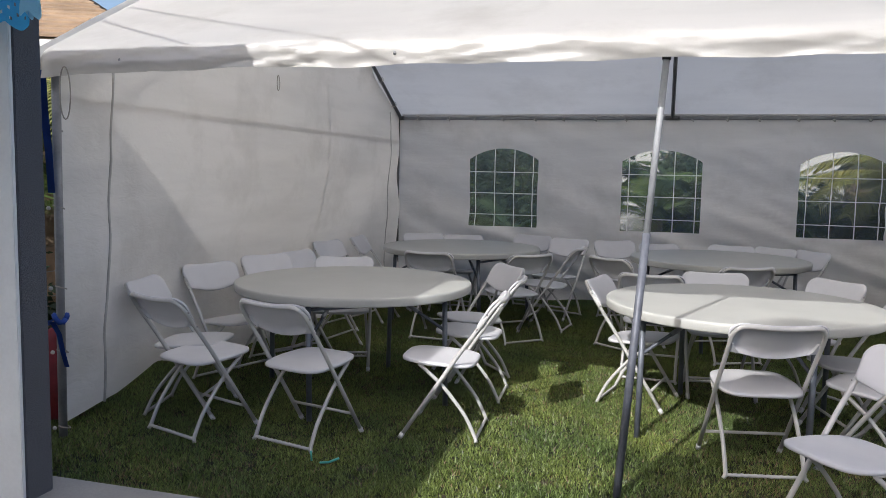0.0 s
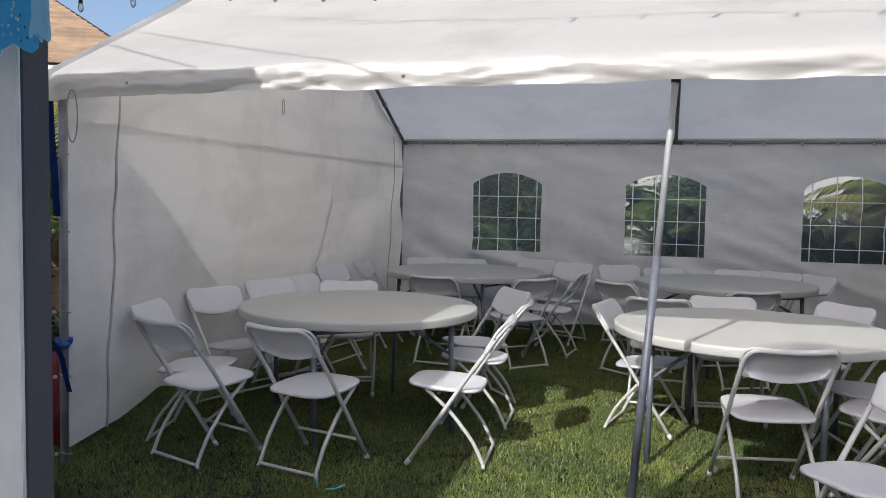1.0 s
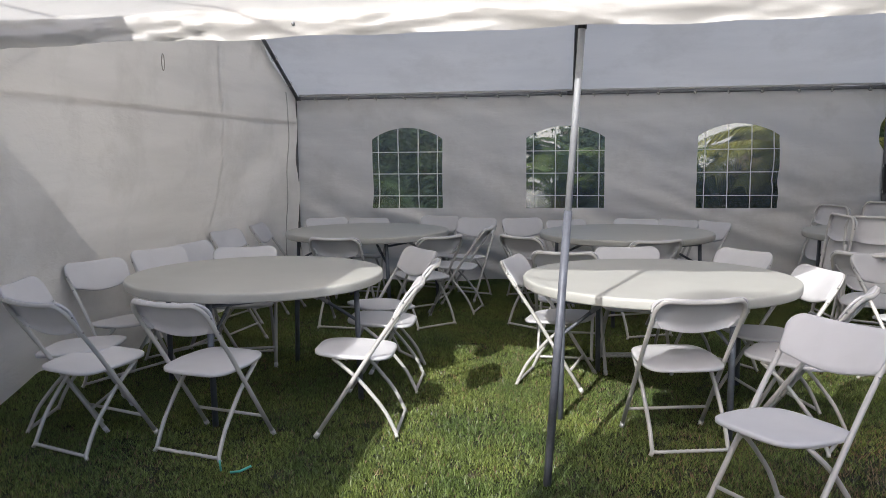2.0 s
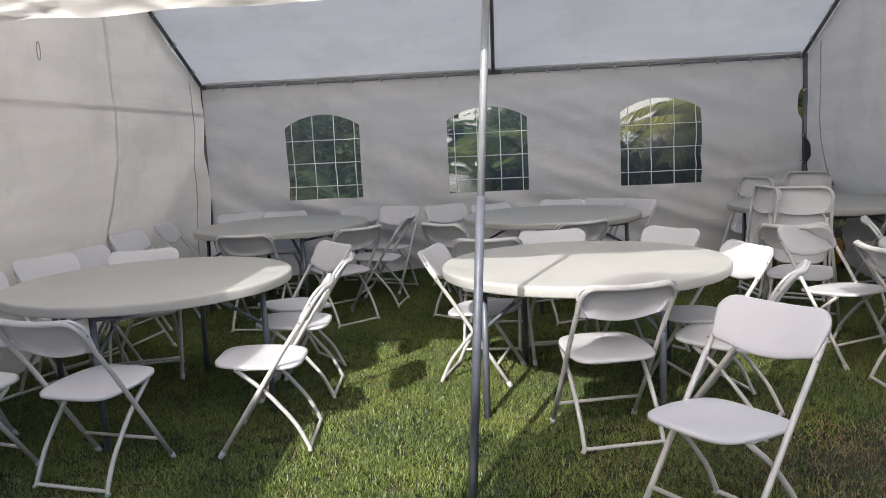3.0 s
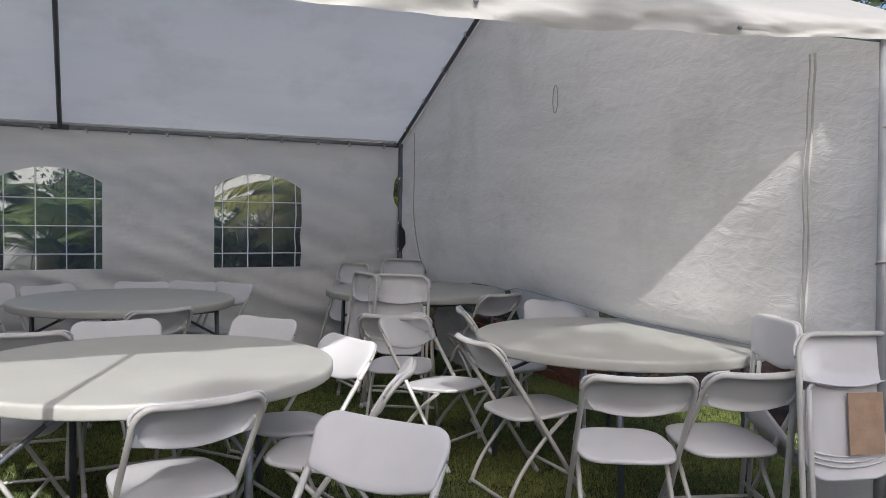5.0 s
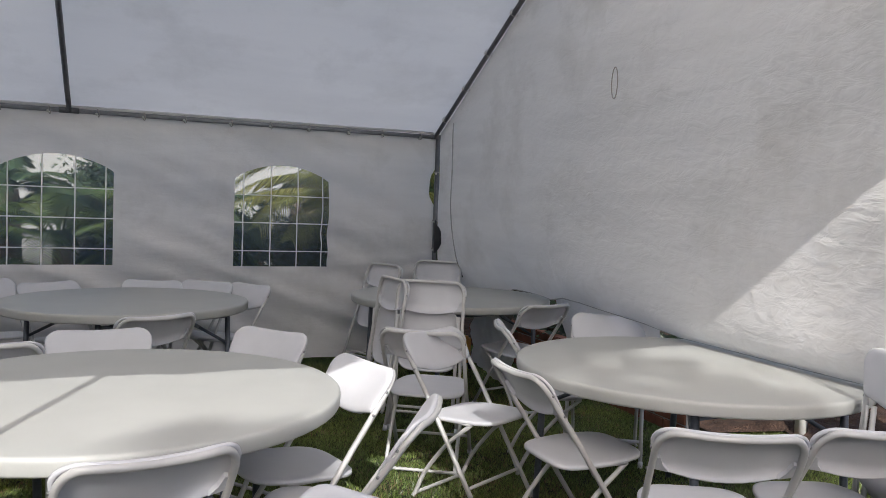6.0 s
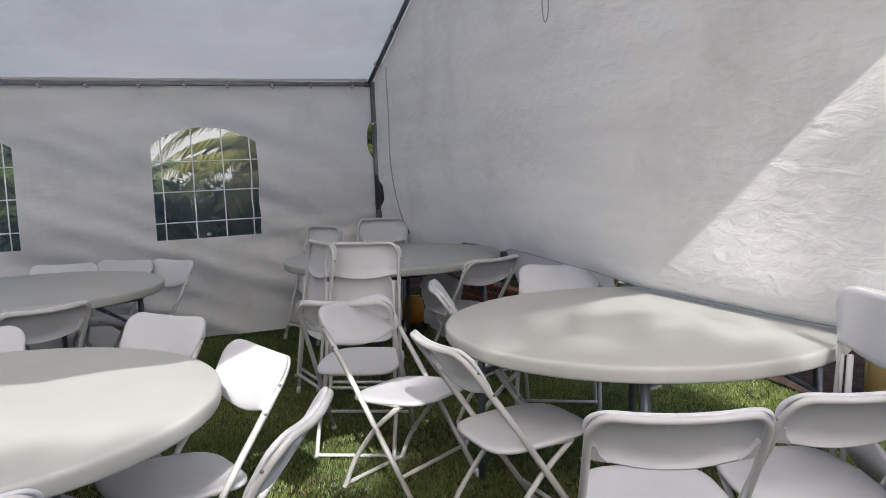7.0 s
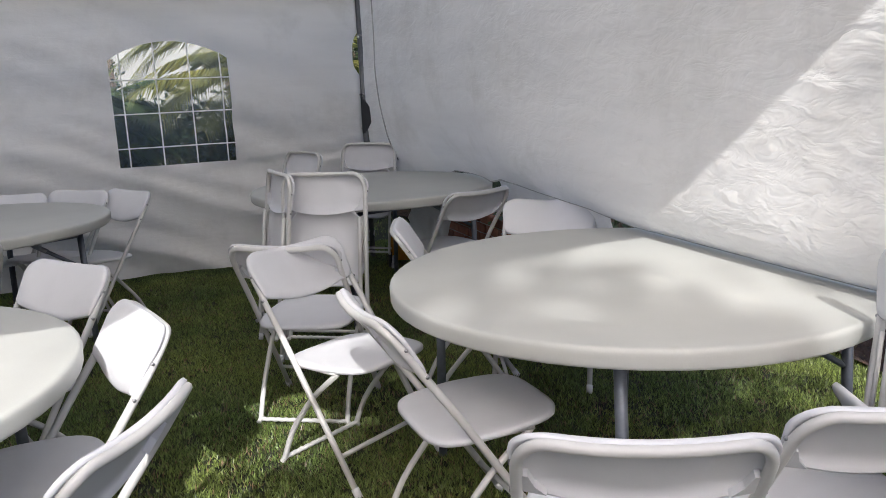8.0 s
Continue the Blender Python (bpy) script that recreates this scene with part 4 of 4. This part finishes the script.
part("cord", tube(bmesh.new(), [cord_at(k / 40) for k in range(41)], 0.004, 6), BLACK, lamps)
for k in range(22):
    p = cord_at(0.03 + k * 0.0445)
    sock = part("socket", tube(bmesh.new(), [p, p + Vector((0, 0, -0.05))], 0.012, 8, radii=[0.006, 0.010]), BLACK, lamps)
    bm = bmesh.new()
    tube(bm, [p + Vector((0, 0, z)) for z in (-0.05, -0.062, -0.078, -0.090, -0.096)], 0.02, 10, radii=[0.008, 0.013, 0.015, 0.010, 0.003])
    part("bulb", bm, BULB, sock, "clear glass bulb")

for at in ((0.546, 0.2, 2.255), (0.806, 0.2, 2.262)):
    p = Vector(at)
    sock = part("socket", tube(bmesh.new(), [p + Vector((0, 0, 0.09)), p, p + Vector((0, 0, -0.034))], 0.012, 8, radii=[0.002, 0.006, 0.009]), BLACK, lamps)
    part("bulb", tube(bmesh.new(), [p + Vector((0, 0, z)) for z in (-0.034, -0.044, -0.058, -0.068, -0.073)], 0.02, 10, radii=[0.007, 0.011, 0.012, 0.008, 0.002]), BULB, sock, "clear glass bulb")
for a, b in (((-0.21, 1.355, 2.394), (1.84, 0.56, 1.97)), ((-0.19, 1.143, 2.281), (0.95, 0.60, 1.97))):
    pts = [Vector(a).lerp(Vector(b), t) - SUN_WAY * (1.4 + 0.7 * t + 0.05 * math.sin(t * 9)) for t in (k / 12 - 0.3 for k in range(20))]
    part("cord", tube(bmesh.new(), pts, 0.0065, 5), BLACK, lamps, "black cord strung high over the lawn")


# ---- plants ----
def frond(bm, at, yaw, length, droop, rise, leaf_len=0.35, n=26, seed=0):
    """A feather palm leaf: a bowed rib with narrow leaflets on both sides."""
    rnd = random.Random(seed)
    d = Vector((math.cos(yaw), math.sin(yaw), 0))
    side = Vector((-d.y, d.x, 0))

    def rib(t):
        return Vector(at) + d * length * (t - 0.12 * t * t) + Vector((0, 0, length * (rise * t - droop * t * t)))
    pts = [rib(k / 8) for k in range(9)]
    tube(bm, pts, 0.012, 4, radii=[0.014 * (1 - 0.85 * k / 8) for k in range(9)])
    for k in range(n):
        t = 0.14 + 0.86 * k / n
        p, q = rib(t), rib(min(1, t + 0.02))
        f = (q - p).normalized() if (q - p).length > 1e-6 else d
        ll = leaf_len * (0.45 + 0.55 * math.sin(math.pi * min(1, t * 0.85 + 0.12))) * rnd.uniform(0.85, 1.1)
        for s in (-1, 1):
            w = (side * s * 0.8 + f * 0.75 + Vector((0, 0, 0.10))).normalized()
            m_, e = p + w * ll * 0.5 + Vector((0, 0, -0.03 * ll)), p + w * ll + Vector((0, 0, -0.32 * ll - 0.1 * rnd.random() * ll))
            b = f * 0.0075
            v = [bm.verts.new(c) for c in (p - b, p + b, m_ + b * 1.2, e, m_ - b * 1.2)]
            bm.faces.new(v)


def palm(x, y, height, n, length, seed, mat=PALM, label="green feather palm with drooping fronds", thick=0.11, rise=(0.2, 1.1)):
    rnd = random.Random(seed)
    ob = base("palm_tree", pose(x, y, 0), label, "palm tree")
    bm = bmesh.new()
    zs = [height * k / 14 for k in range(15)]
    tube(bm, [(0.03 * math.sin(z * 2), 0.02 * math.cos(z), z) for z in zs], thick, 10, radii=[thick * (1.15 - 0.35 * k / 14 + 0.07 * (k % 2)) for k in range(15)])
    part("trunk", bm, BARK, ob)
    for k in range(n):
        bm = bmesh.new()
        r = rnd.uniform(*rise)
        frond(bm, (0, 0, height), 2 * math.pi * k / n * 1.618 * 1.0 + rnd.uniform(-0.2, 0.2), length * rnd.uniform(0.8, 1.1), rnd.uniform(0.55, 1.0) * (0.5 + 0.6 * r), r, length * 0.26, 46, seed * 50 + k)
        part("frond", bm, mat, ob)
    return ob


def bush(name, x, y, lo, hi, count, seed, mat, label, size=0.07, category="bush", spread=0.16):
    """A loose mass of small leaves on a few stems, uneven in outline."""
    rnd = random.Random(seed)
    ob = base(name, pose(x, y, 0), label, category)
    bm = bmesh.new()
    for k in range(7):
        e = Vector((rnd.uniform(lo[0], hi[0]) * 0.7, rnd.uniform(lo[1], hi[1]) * 0.7, lerp(lo[2], hi[2], rnd.uniform(0.5, 0.9))))
        tube(bm, [(e.x * 0.3, e.y * 0.3, 0), e * 0.55 + Vector((0, 0, 0.1)), e], 0.02, 5, radii=[0.03, 0.02, 0.008])
    part("stems", bm, BARK, ob)
    vs, fs = [], []
    clumps = [Vector((rnd.uniform(lo[0], hi[0]), rnd.uniform(lo[1], hi[1]), rnd.uniform(lo[2], hi[2]))) for _ in range(max(8, count // 90))]
    for k in range(count):
        c = rnd.choice(clumps)
        p = c + Vector((rnd.gauss(0, spread), rnd.gauss(0, spread), rnd.gauss(0, spread * 0.85)))
        if p.z < 0.05:
            continue
        a = Vector((rnd.gauss(0, 1), rnd.gauss(0, 1), rnd.gauss(0, 0.7))).normalized() * size * rnd.uniform(0.6, 1.3)
        b = a.orthogonal().normalized() * a.length * 0.33
        i = len(vs)
        vs += [p - a * 0.5, p + b * 0.9, p + a * 0.6, p - b * 0.9]
        fs.append((i, i + 1, i + 2, i + 3))
    me = bpy.data.meshes.new("foliage")
    me.from_pydata([tuple(v) for v in vs], [], fs)
    me.materials.append(mat)
    f = new("foliage", me)
    f.parent = ob
    return ob


# behind the tent
palm(2.85, 7.75, 0.90, 18, 1.5, 3, rise=(0.3, 1.2))
palm(3.75, 8.3, 0.80, 14, 1.3, 5, rise=(0.3, 1.1))
palm(5.95, 7.85, 1.40, 32, 1.7, 4, PALM_SUNLIT, "feather palm behind the tent, leaves paled as if sunlit", rise=(0.25, 1.15))
palm(4.02, 7.75, 1.22, 24, 1.1, 6, PALM_SHADED, "feather palm behind the tent, leaves darkened as if shaded", rise=(0.2, 0.9))
palm(0.95, 8.2, 0.6, 14, 1.3, 7, PALM_SHADED, "feather palm behind the tent, leaves darkened as if shaded", rise=(0.3, 1.1))
palm(2.25, 8.9, 1.45, 18, 1.1, 9, PALM_SHADED, "feather palm behind the tent, leaves darkened as if shaded", rise=(0.3, 1.2))
palm(1.8, 8.5, 0.6, 12, 1.2, 8, PALM_SHADED, "feather palm behind the tent, leaves darkened as if shaded", rise=(0.3, 1.1))
for x, lo, hi, n, sd in ((0.5, (-1.9, -0.3, 0.15), (1.5, 0.4, 2.5), 42000, 11), (3.65, (-0.7, -0.3, 0.15), (0.5, 0.4, 1.7), 19000, 12), (5.2, (-1.0, -0.3, 0.15), (0.6, 0.4, 1.15), 16000, 14), (7.2, (-1.3, -0.3, 0.15), (1.8, 0.4, 2.3), 30000, 13)):
    bush("hedge", x, 9.3, lo, hi, n, sd, HEDGE, "dense dark green hedge behind the tent", 0.062, "hedge", 0.15)
# beside it
palm(-1.80, 2.15, 1.0, 18, 1.45, 21, rise=(0.4, 1.5))
palm(-2.6, 3.6, 1.7, 18, 1.9, 22, rise=(0.3, 1.4))
palm(-1.95, 2.75, 1.55, 18, 1.5, 24, PALM_SUNLIT, "feather palm beside the tent, leaves paled as if sunlit", rise=(0.4, 1.5))
bush("shrub", -1.1, 1.75, (-0.4, -0.3, 0.1), (0.3, 0.3, 0.45), 900, 23, HEDGE, "low green shrub by the block wall")
bush("tree", 10.6, 5.0, (-1.6, -1.5, 1.6), (1.8, 1.6, 4.6), 7000, 31, HEDGE, "leafy green tree beyond the tent", 0.11, "tree")
bush("tree", 12.2, 3.6, (-1.2, -1.2, 1.0), (1.6, 1.4, 3.4), 5000, 32, PALM, "light green leafy tree beyond the tent", 0.10, "tree")
bush("shrub", 9.2, 3.0, (-0.7, -0.6, 0.1), (0.8, 0.6, 1.2), 2200, 33, HEDGE, "green shrub beside a play panel")

# the tree behind the camera, whose shade lies over the front of the lawn
bush("tree", 2.8, -9.0, (-2.5, -0.6, 4.9), (0.35, 0.9, 7.62), 5200, 35, HEDGE, "tall leafy tree behind the house", 0.30, "tree", 0.26)
bush("tree", 2.3, -9.6, (-0.85, -0.4, 7.4), (0.75, 0.5, 9.2), 520, 36, HEDGE, "slender tall tree with a thin crown", 0.22, "tree", 0.2)

# ---- walls and houses round the garden ----
STUCCO_PALE = material("pale_stucco", (0.34, 0.345, 0.335), 0.9, spread=0.08, scale=3, fine=120, bump=0.5, dist=0.005)
garage = base("outbuilding", pose(4.6, 12.5, 0), "white stuccoed outbuilding behind the palms", "outbuilding")
part("wall", box(bmesh.new(), (-2.9, -0.1, 0), (3.4, 0.1, 2.6)), STUCCO_PALE, garage, smooth=False)
part("roof", box(bmesh.new(), (-2.8, -0.3, 2.6), (3.6, 3.0, 2.75), 0.01), SHINGLE, garage, smooth=False)

away = base("neighbour_house", pose(-11.8, 10.85, 0, 0, 0, 22), "neighbouring house with a tan shingled hip roof", "house")
part("wall", box(bmesh.new(), (-5, -4, 0), (4.6, 4, 3.25)), STUCCO_CREAM, away, smooth=False)
part("fascia", box(bmesh.new(), (-5.6, -4.6, 3.25), (5.2, 4.6, 3.45)), BLUE_GREY, away, smooth=False)
bm = bmesh.new()
for z, a, c in ((3.45, 5.2, 4.6), (5.72, 1.65, 0.25)):
    for p in ((-a, -c), (a, -c), (a, c), (-a, c)):
        bm.verts.new((*p, z))
bm.verts.ensure_lookup_table()
for f in ((0, 1, 5, 4), (1, 2, 6, 5), (2, 3, 7, 6), (3, 0, 4, 7), (4, 5, 6, 7)):
    bm.faces.new([bm.verts[k] for k in f])
hip = part("roof", bm, SHINGLE, away, "tan roof in shingle courses", smooth=False)
for k in range(22):
    t0, t1 = k / 22, (k + 1) / 22 + 0.012
    bm = bmesh.new()
    ring = []
    for t, lift in ((t0, 0.03), (t0, 0.07), (t1, 0.03)):
        a, c, z = 5.25 - 3.6 * t, 4.65 - 4.4 * t, 3.45 + 2.3 * t + lift
        ring.append([bm.verts.new((*p, z)) for p in ((-a, -c), (a, -c), (a, c), (-a, c))])
    for p, q in zip(ring, ring[1:]):
        for i in range(4):
            bm.faces.new((p[i], p[(i + 1) % 4], q[(i + 1) % 4], q[i]))
    part("shingle_course", bm, SHINGLE, hip, smooth=False)


def block_wall(name, a, b, courses, size, mat, label):
    """A free-standing wall of separate blocks with recessed joints."""
    a, b = Vector(a), Vector(b)
    run, L, H, T = (b - a).normalized(), size[0], size[1], size[2]
    out = Vector((-run.y, run.x, 0))
    core = bmesh.new()
    rot = Matrix(((run.x, out.x, 0, a.x), (run.y, out.y, 0, a.y), (0, 0, 1, 0), (0, 0, 0, 1)))
    box(core, (0, -T / 2 + 0.01, 0), ((b - a).length, T / 2 - 0.01, courses * H - 0.008))
    core.transform(rot)
    wall = tagged(finish(name, core, CONCRETE, smooth=False), label, "wall", kind="structure")
    bm = bmesh.new()
    box(bm, (0.004, -T / 2, 0.004), (L - 0.004, T / 2, H - 0.004), 0.006)
    me = bpy.data.meshes.new("block")
    bm.to_mesh(me)
    bm.free()
    me.materials.append(mat)
    for c in range(courses):
        s = -L / 2 * (c % 2)
        while s < (b - a).length - 0.01:
            ob = new("block", me)
            ob.matrix_basis = Matrix.Translation(a + run * max(s, 0) + Vector((0, 0, c * H))) @ rot.to_3x3().to_4x4()
            ob.parent = wall
            if s < 0:
                ob.scale = (0.5, 1, 1)
            s += L
    return wall


block_wall("garden_wall_1", (-1.75, 1.2, 0), (-1.75, 5.2, 0), 4, (0.40, 0.20, 0.15), BLOCK, "low tan block wall beside the tent")
block_wall("garden_wall_2", (6.80, 3.2, 0), (6.85, 6.6, 0), 5, (0.22, 0.075, 0.10), BRICK, "low red brick edging round a planting bed")
for name, lo, hi in (("garden_fence_1", (-9, 10.3, 0), (1.9, 10.45, 1.8)), ("garden_fence_5", (2.95, 10.3, 0), (4.3, 10.45, 1.8)), ("garden_fence_2", (5.6, 10.3, 0), (16, 10.45, 1.8)), ("garden_fence_3", (14, -6, 0), (14.15, 10.3, 1.8)), ("garden_fence_4", (-9, -5, 0), (-8.85, 10.3, 1.8))):
    tagged(finish(name, box(bmesh.new(), lo, hi), WOOD, smooth=False), "brown timber garden fence", "fence", kind="structure")

bm = bmesh.new()
sheet(bm, 40, 60, lambda i, j: (lerp((7.42 if j < 19 else 6.92) + 0.06 * math.sin(j * 0.4), 9.6, i / 40), lerp(0.9, 8.2, j / 60), 0.02 + 0.05 * min(1, i / 4) * (0.6 + wave(i, j, 0, 0.35, 3)) + 0.015 * wave(i, j, 0, 1.7, 5)))
tagged(finish("planting_bed", bm, MULCH), "dark brown bark mulch planting bed", "planting bed", kind="structure")
# shrubs added only to darken what shows under the lifted wall
bush("shrub", 7.3, 4.4, (-0.3, -0.9, 0.1), (0.4, 0.9, 0.7), 3500, 41, HEDGE, "dark green shrub added in the mulch bed to darken the gap", 0.06)
bush("shrub", 7.35, 6.3, (-0.4, -0.9, 0.1), (0.4, 0.9, 1.3), 4500, 42, HEDGE, "dark green shrub added in the mulch bed to darken the gap", 0.06)

# ---- loose things ----
def sack(name, x, y, w, d, h, mat, label, seed, category):
    bm = bmesh.new()
    bmesh.ops.create_icosphere(bm, subdivisions=4, radius=1.0)
    for v in bm.verts:
        c = v.co.copy()
        k = 1 + 0.10 * wave(c.x, c.y, c.z, 2.2, seed) + 0.05 * wave(c.x, c.y, c.z, 6, seed)
        z = (c.z * k + 1) / 2
        v.co = (c.x * k * w * (1.05 - 0.35 * z), c.y * k * d * (1.05 - 0.35 * z), max(0, z * 1.06 - 0.04) * h)
    ob = finish(name, bm, mat)
    ob.matrix_basis = pose(x, y, 0)
    return tagged(ob, label, category)


sack("sack", -0.33, 1.02, 0.16, 0.20, 0.52, RED, "dark red plastic sack slumped beside a tent post", 3, "sack")
sack("sack", 6.32, 0.98, 0.16, 0.16, 0.42, RED, "red cloth bag on the lawn by a post", 8, "bag")
panel = base("play_panel", pose(7.55, 2.05, 0, 0, 0, -40), "tan plastic play panel with a dark teal knob", "play panel")
part("board", box(bmesh.new(), (-0.3, -0.03, 0), (0.5, 0.03, 1.42), 0.02), TAN_BOARD, panel)
bm = bmesh.new()
tube(bm, [(0.0, -0.03, 1.20), (0.0, -0.055, 1.20)], 0.12, 20)
knob = part("knob", bm, TEAL, panel)
part("bolt", ball(bmesh.new(), (0.0, -0.06, 1.20), 0.025), BALL, knob)
crate = base("toy_truck", pose(6.24, 5.64, 0, 0, 0, 250), "yellow plastic toy truck standing behind a table", "toy")
part("body", box(bmesh.new(), (-0.16, -0.09, 0.07), (0.10, 0.09, 0.24), 0.02), YELLOW, crate)
part("cab", box(bmesh.new(), (0.10, -0.08, 0.07), (0.22, 0.08, 0.30), 0.02), YELLOW, crate)
for sx in (-0.09, 0.12):
    for sy in (-0.09, 0.09):
        part("wheel", tube(bmesh.new(), [(sx, sy - 0.02, 0.06), (sx, sy + 0.02, 0.06)], 0.06, 14), BLACK, crate)
stub = base("garden_post", pose(7.53, 3.02, 0, 0, 0, 30), "short white painted post beside the mulch bed", "post")
part("shaft", box(bmesh.new(), (-0.033, -0.033, 0), (0.033, 0.033, 0.78), 0.006), WHITE_PRINT, stub)
part("cap", box(bmesh.new(), (-0.04, -0.04, 0.78), (0.04, 0.04, 0.80), 0.006), WHITE_PRINT, stub)
scrap = base("plastic_scrap", pose(1.42, 0.80, 0.012), "torn aqua plastic scrap lying in the grass", "litter")
part("strip", tube(bmesh.new(), [(0, 0, 0.0), (0.05, -0.01, 0.012), (0.085, 0.035, 0.02)], 0.006, 5), AQUA, scrap)
part("strip", tube(bmesh.new(), [(-0.05, 0.01, 0.0), (-0.055, 0.012, 0.05)], 0.005, 5), AQUA, scrap)


# ---- grass ----
def turf(name, mat, count, seed, region, size, density, label):
    rng = np.random.default_rng(seed)
    x, y = rng.uniform(region[0], region[1], count), rng.uniform(region[2], region[3], count)
    ok = rng.random(count) < density(x, y)
    x, y = x[ok], y[ok]
    step = 0.028
    cells = rng.random((int((region[1] - region[0]) / step) + 2, int((region[3] - region[2]) / step) + 2)) ** 0.8
    coarse = rng.random((int((region[1] - region[0]) / 0.11) + 2, int((region[3] - region[2]) / 0.11) + 2))
    tuft = 0.65 * cells[((x - region[0]) / step).astype(int), ((y - region[2]) / step).astype(int)] + 0.35 * coarse[((x - region[0]) / 0.11).astype(int), ((y - region[2]) / 0.11).astype(int)]
    ok = rng.random(len(x)) < np.clip(tuft * 1.9 - 0.30, 0.04, 1)
    x, y, tuft = x[ok], y[ok], tuft[ok]
    x, y = x + rng.normal(0, 0.006, len(x)), y + rng.normal(0, 0.006, len(x))
    n = len(x)
    yaw, h, w = rng.uniform(0, 2 * np.pi, n), size * rng.uniform(0.5, 1.35, n) * (0.45 + 0.9 * tuft), rng.uniform(0.0016, 0.0036, n)
    lean, ly = rng.uniform(0.2, 1.3, n) * h, rng.uniform(0, 2 * np.pi, n)
    co = np.zeros((n, 3, 3))
    co[:, 0] = np.stack((x - np.cos(yaw) * w, y - np.sin(yaw) * w, np.full(n, -0.006)), 1)
    co[:, 1] = np.stack((x + np.cos(yaw) * w, y + np.sin(yaw) * w, np.full(n, -0.006)), 1)
    co[:, 2] = np.stack((x + np.cos(ly) * lean, y + np.sin(ly) * lean, h), 1)
    me = bpy.data.meshes.new(name)
    me.vertices.add(n * 3)
    me.vertices.foreach_set("co", co.reshape(-1))
    me.loops.add(n * 3)
    me.loops.foreach_set("vertex_index", np.arange(n * 3, dtype=np.int32))
    me.polygons.add(n)
    me.polygons.foreach_set("loop_start", np.arange(0, n * 3, 3, dtype=np.int32))
    me.update(calc_edges=True)
    me.materials.append(mat)
    return tagged(new(name, me), label, "grass", kind="stuff")


def patchy(x, y, s):
    return 0.5 + 0.25 * np.sin(x * s + 1.3 * np.sin(y * s * 0.7)) + 0.25 * np.sin(y * s * 1.3 + 1.7 * np.sin(x * s * 0.6 + 1))


def bare(x, y):
    """Worn ground between the tables."""
    return np.exp(-((x - 4.5) / 0.62) ** 2 - ((y - 1.1) / 0.75) ** 2)


off_slab = lambda x, y: np.where((y < 0.24) & (x < 2.5), 0.0, 1.0)
turf("grass", GRASS, 2300000, 1, (-0.6, 7.5, 0.24, 6.6), 0.015, lambda x, y: off_slab(x, y) * np.where((x > 6.9) & (y > 3.2), 0.0, 1.0) * (0.55 + 0.45 * patchy(x, y, 3.1)) * (1 - 0.93 * bare(x, y)), "short green mown lawn grass")
turf("grass", GRASS, 90000, 2, (-4.0, 11.0, -1.0, 10.2), 0.045, lambda x, y: off_slab(x, y) * np.where((x > -0.6) & (x < 7.5) & (y > 0.24) & (y < 6.6), 0.0, 1.0), "short green mown lawn grass")
turf("dry_grass", STRAW, 260000, 3, (-0.4, 7.0, 0.24, 6.0), 0.017, lambda x, y: off_slab(x, y) * np.clip(0.18 + 0.45 * patchy(x + 3, y - 2, 2.3) ** 2 + 0.8 * bare(x, y), 0, 1), "dry straw-coloured blades in the lawn")
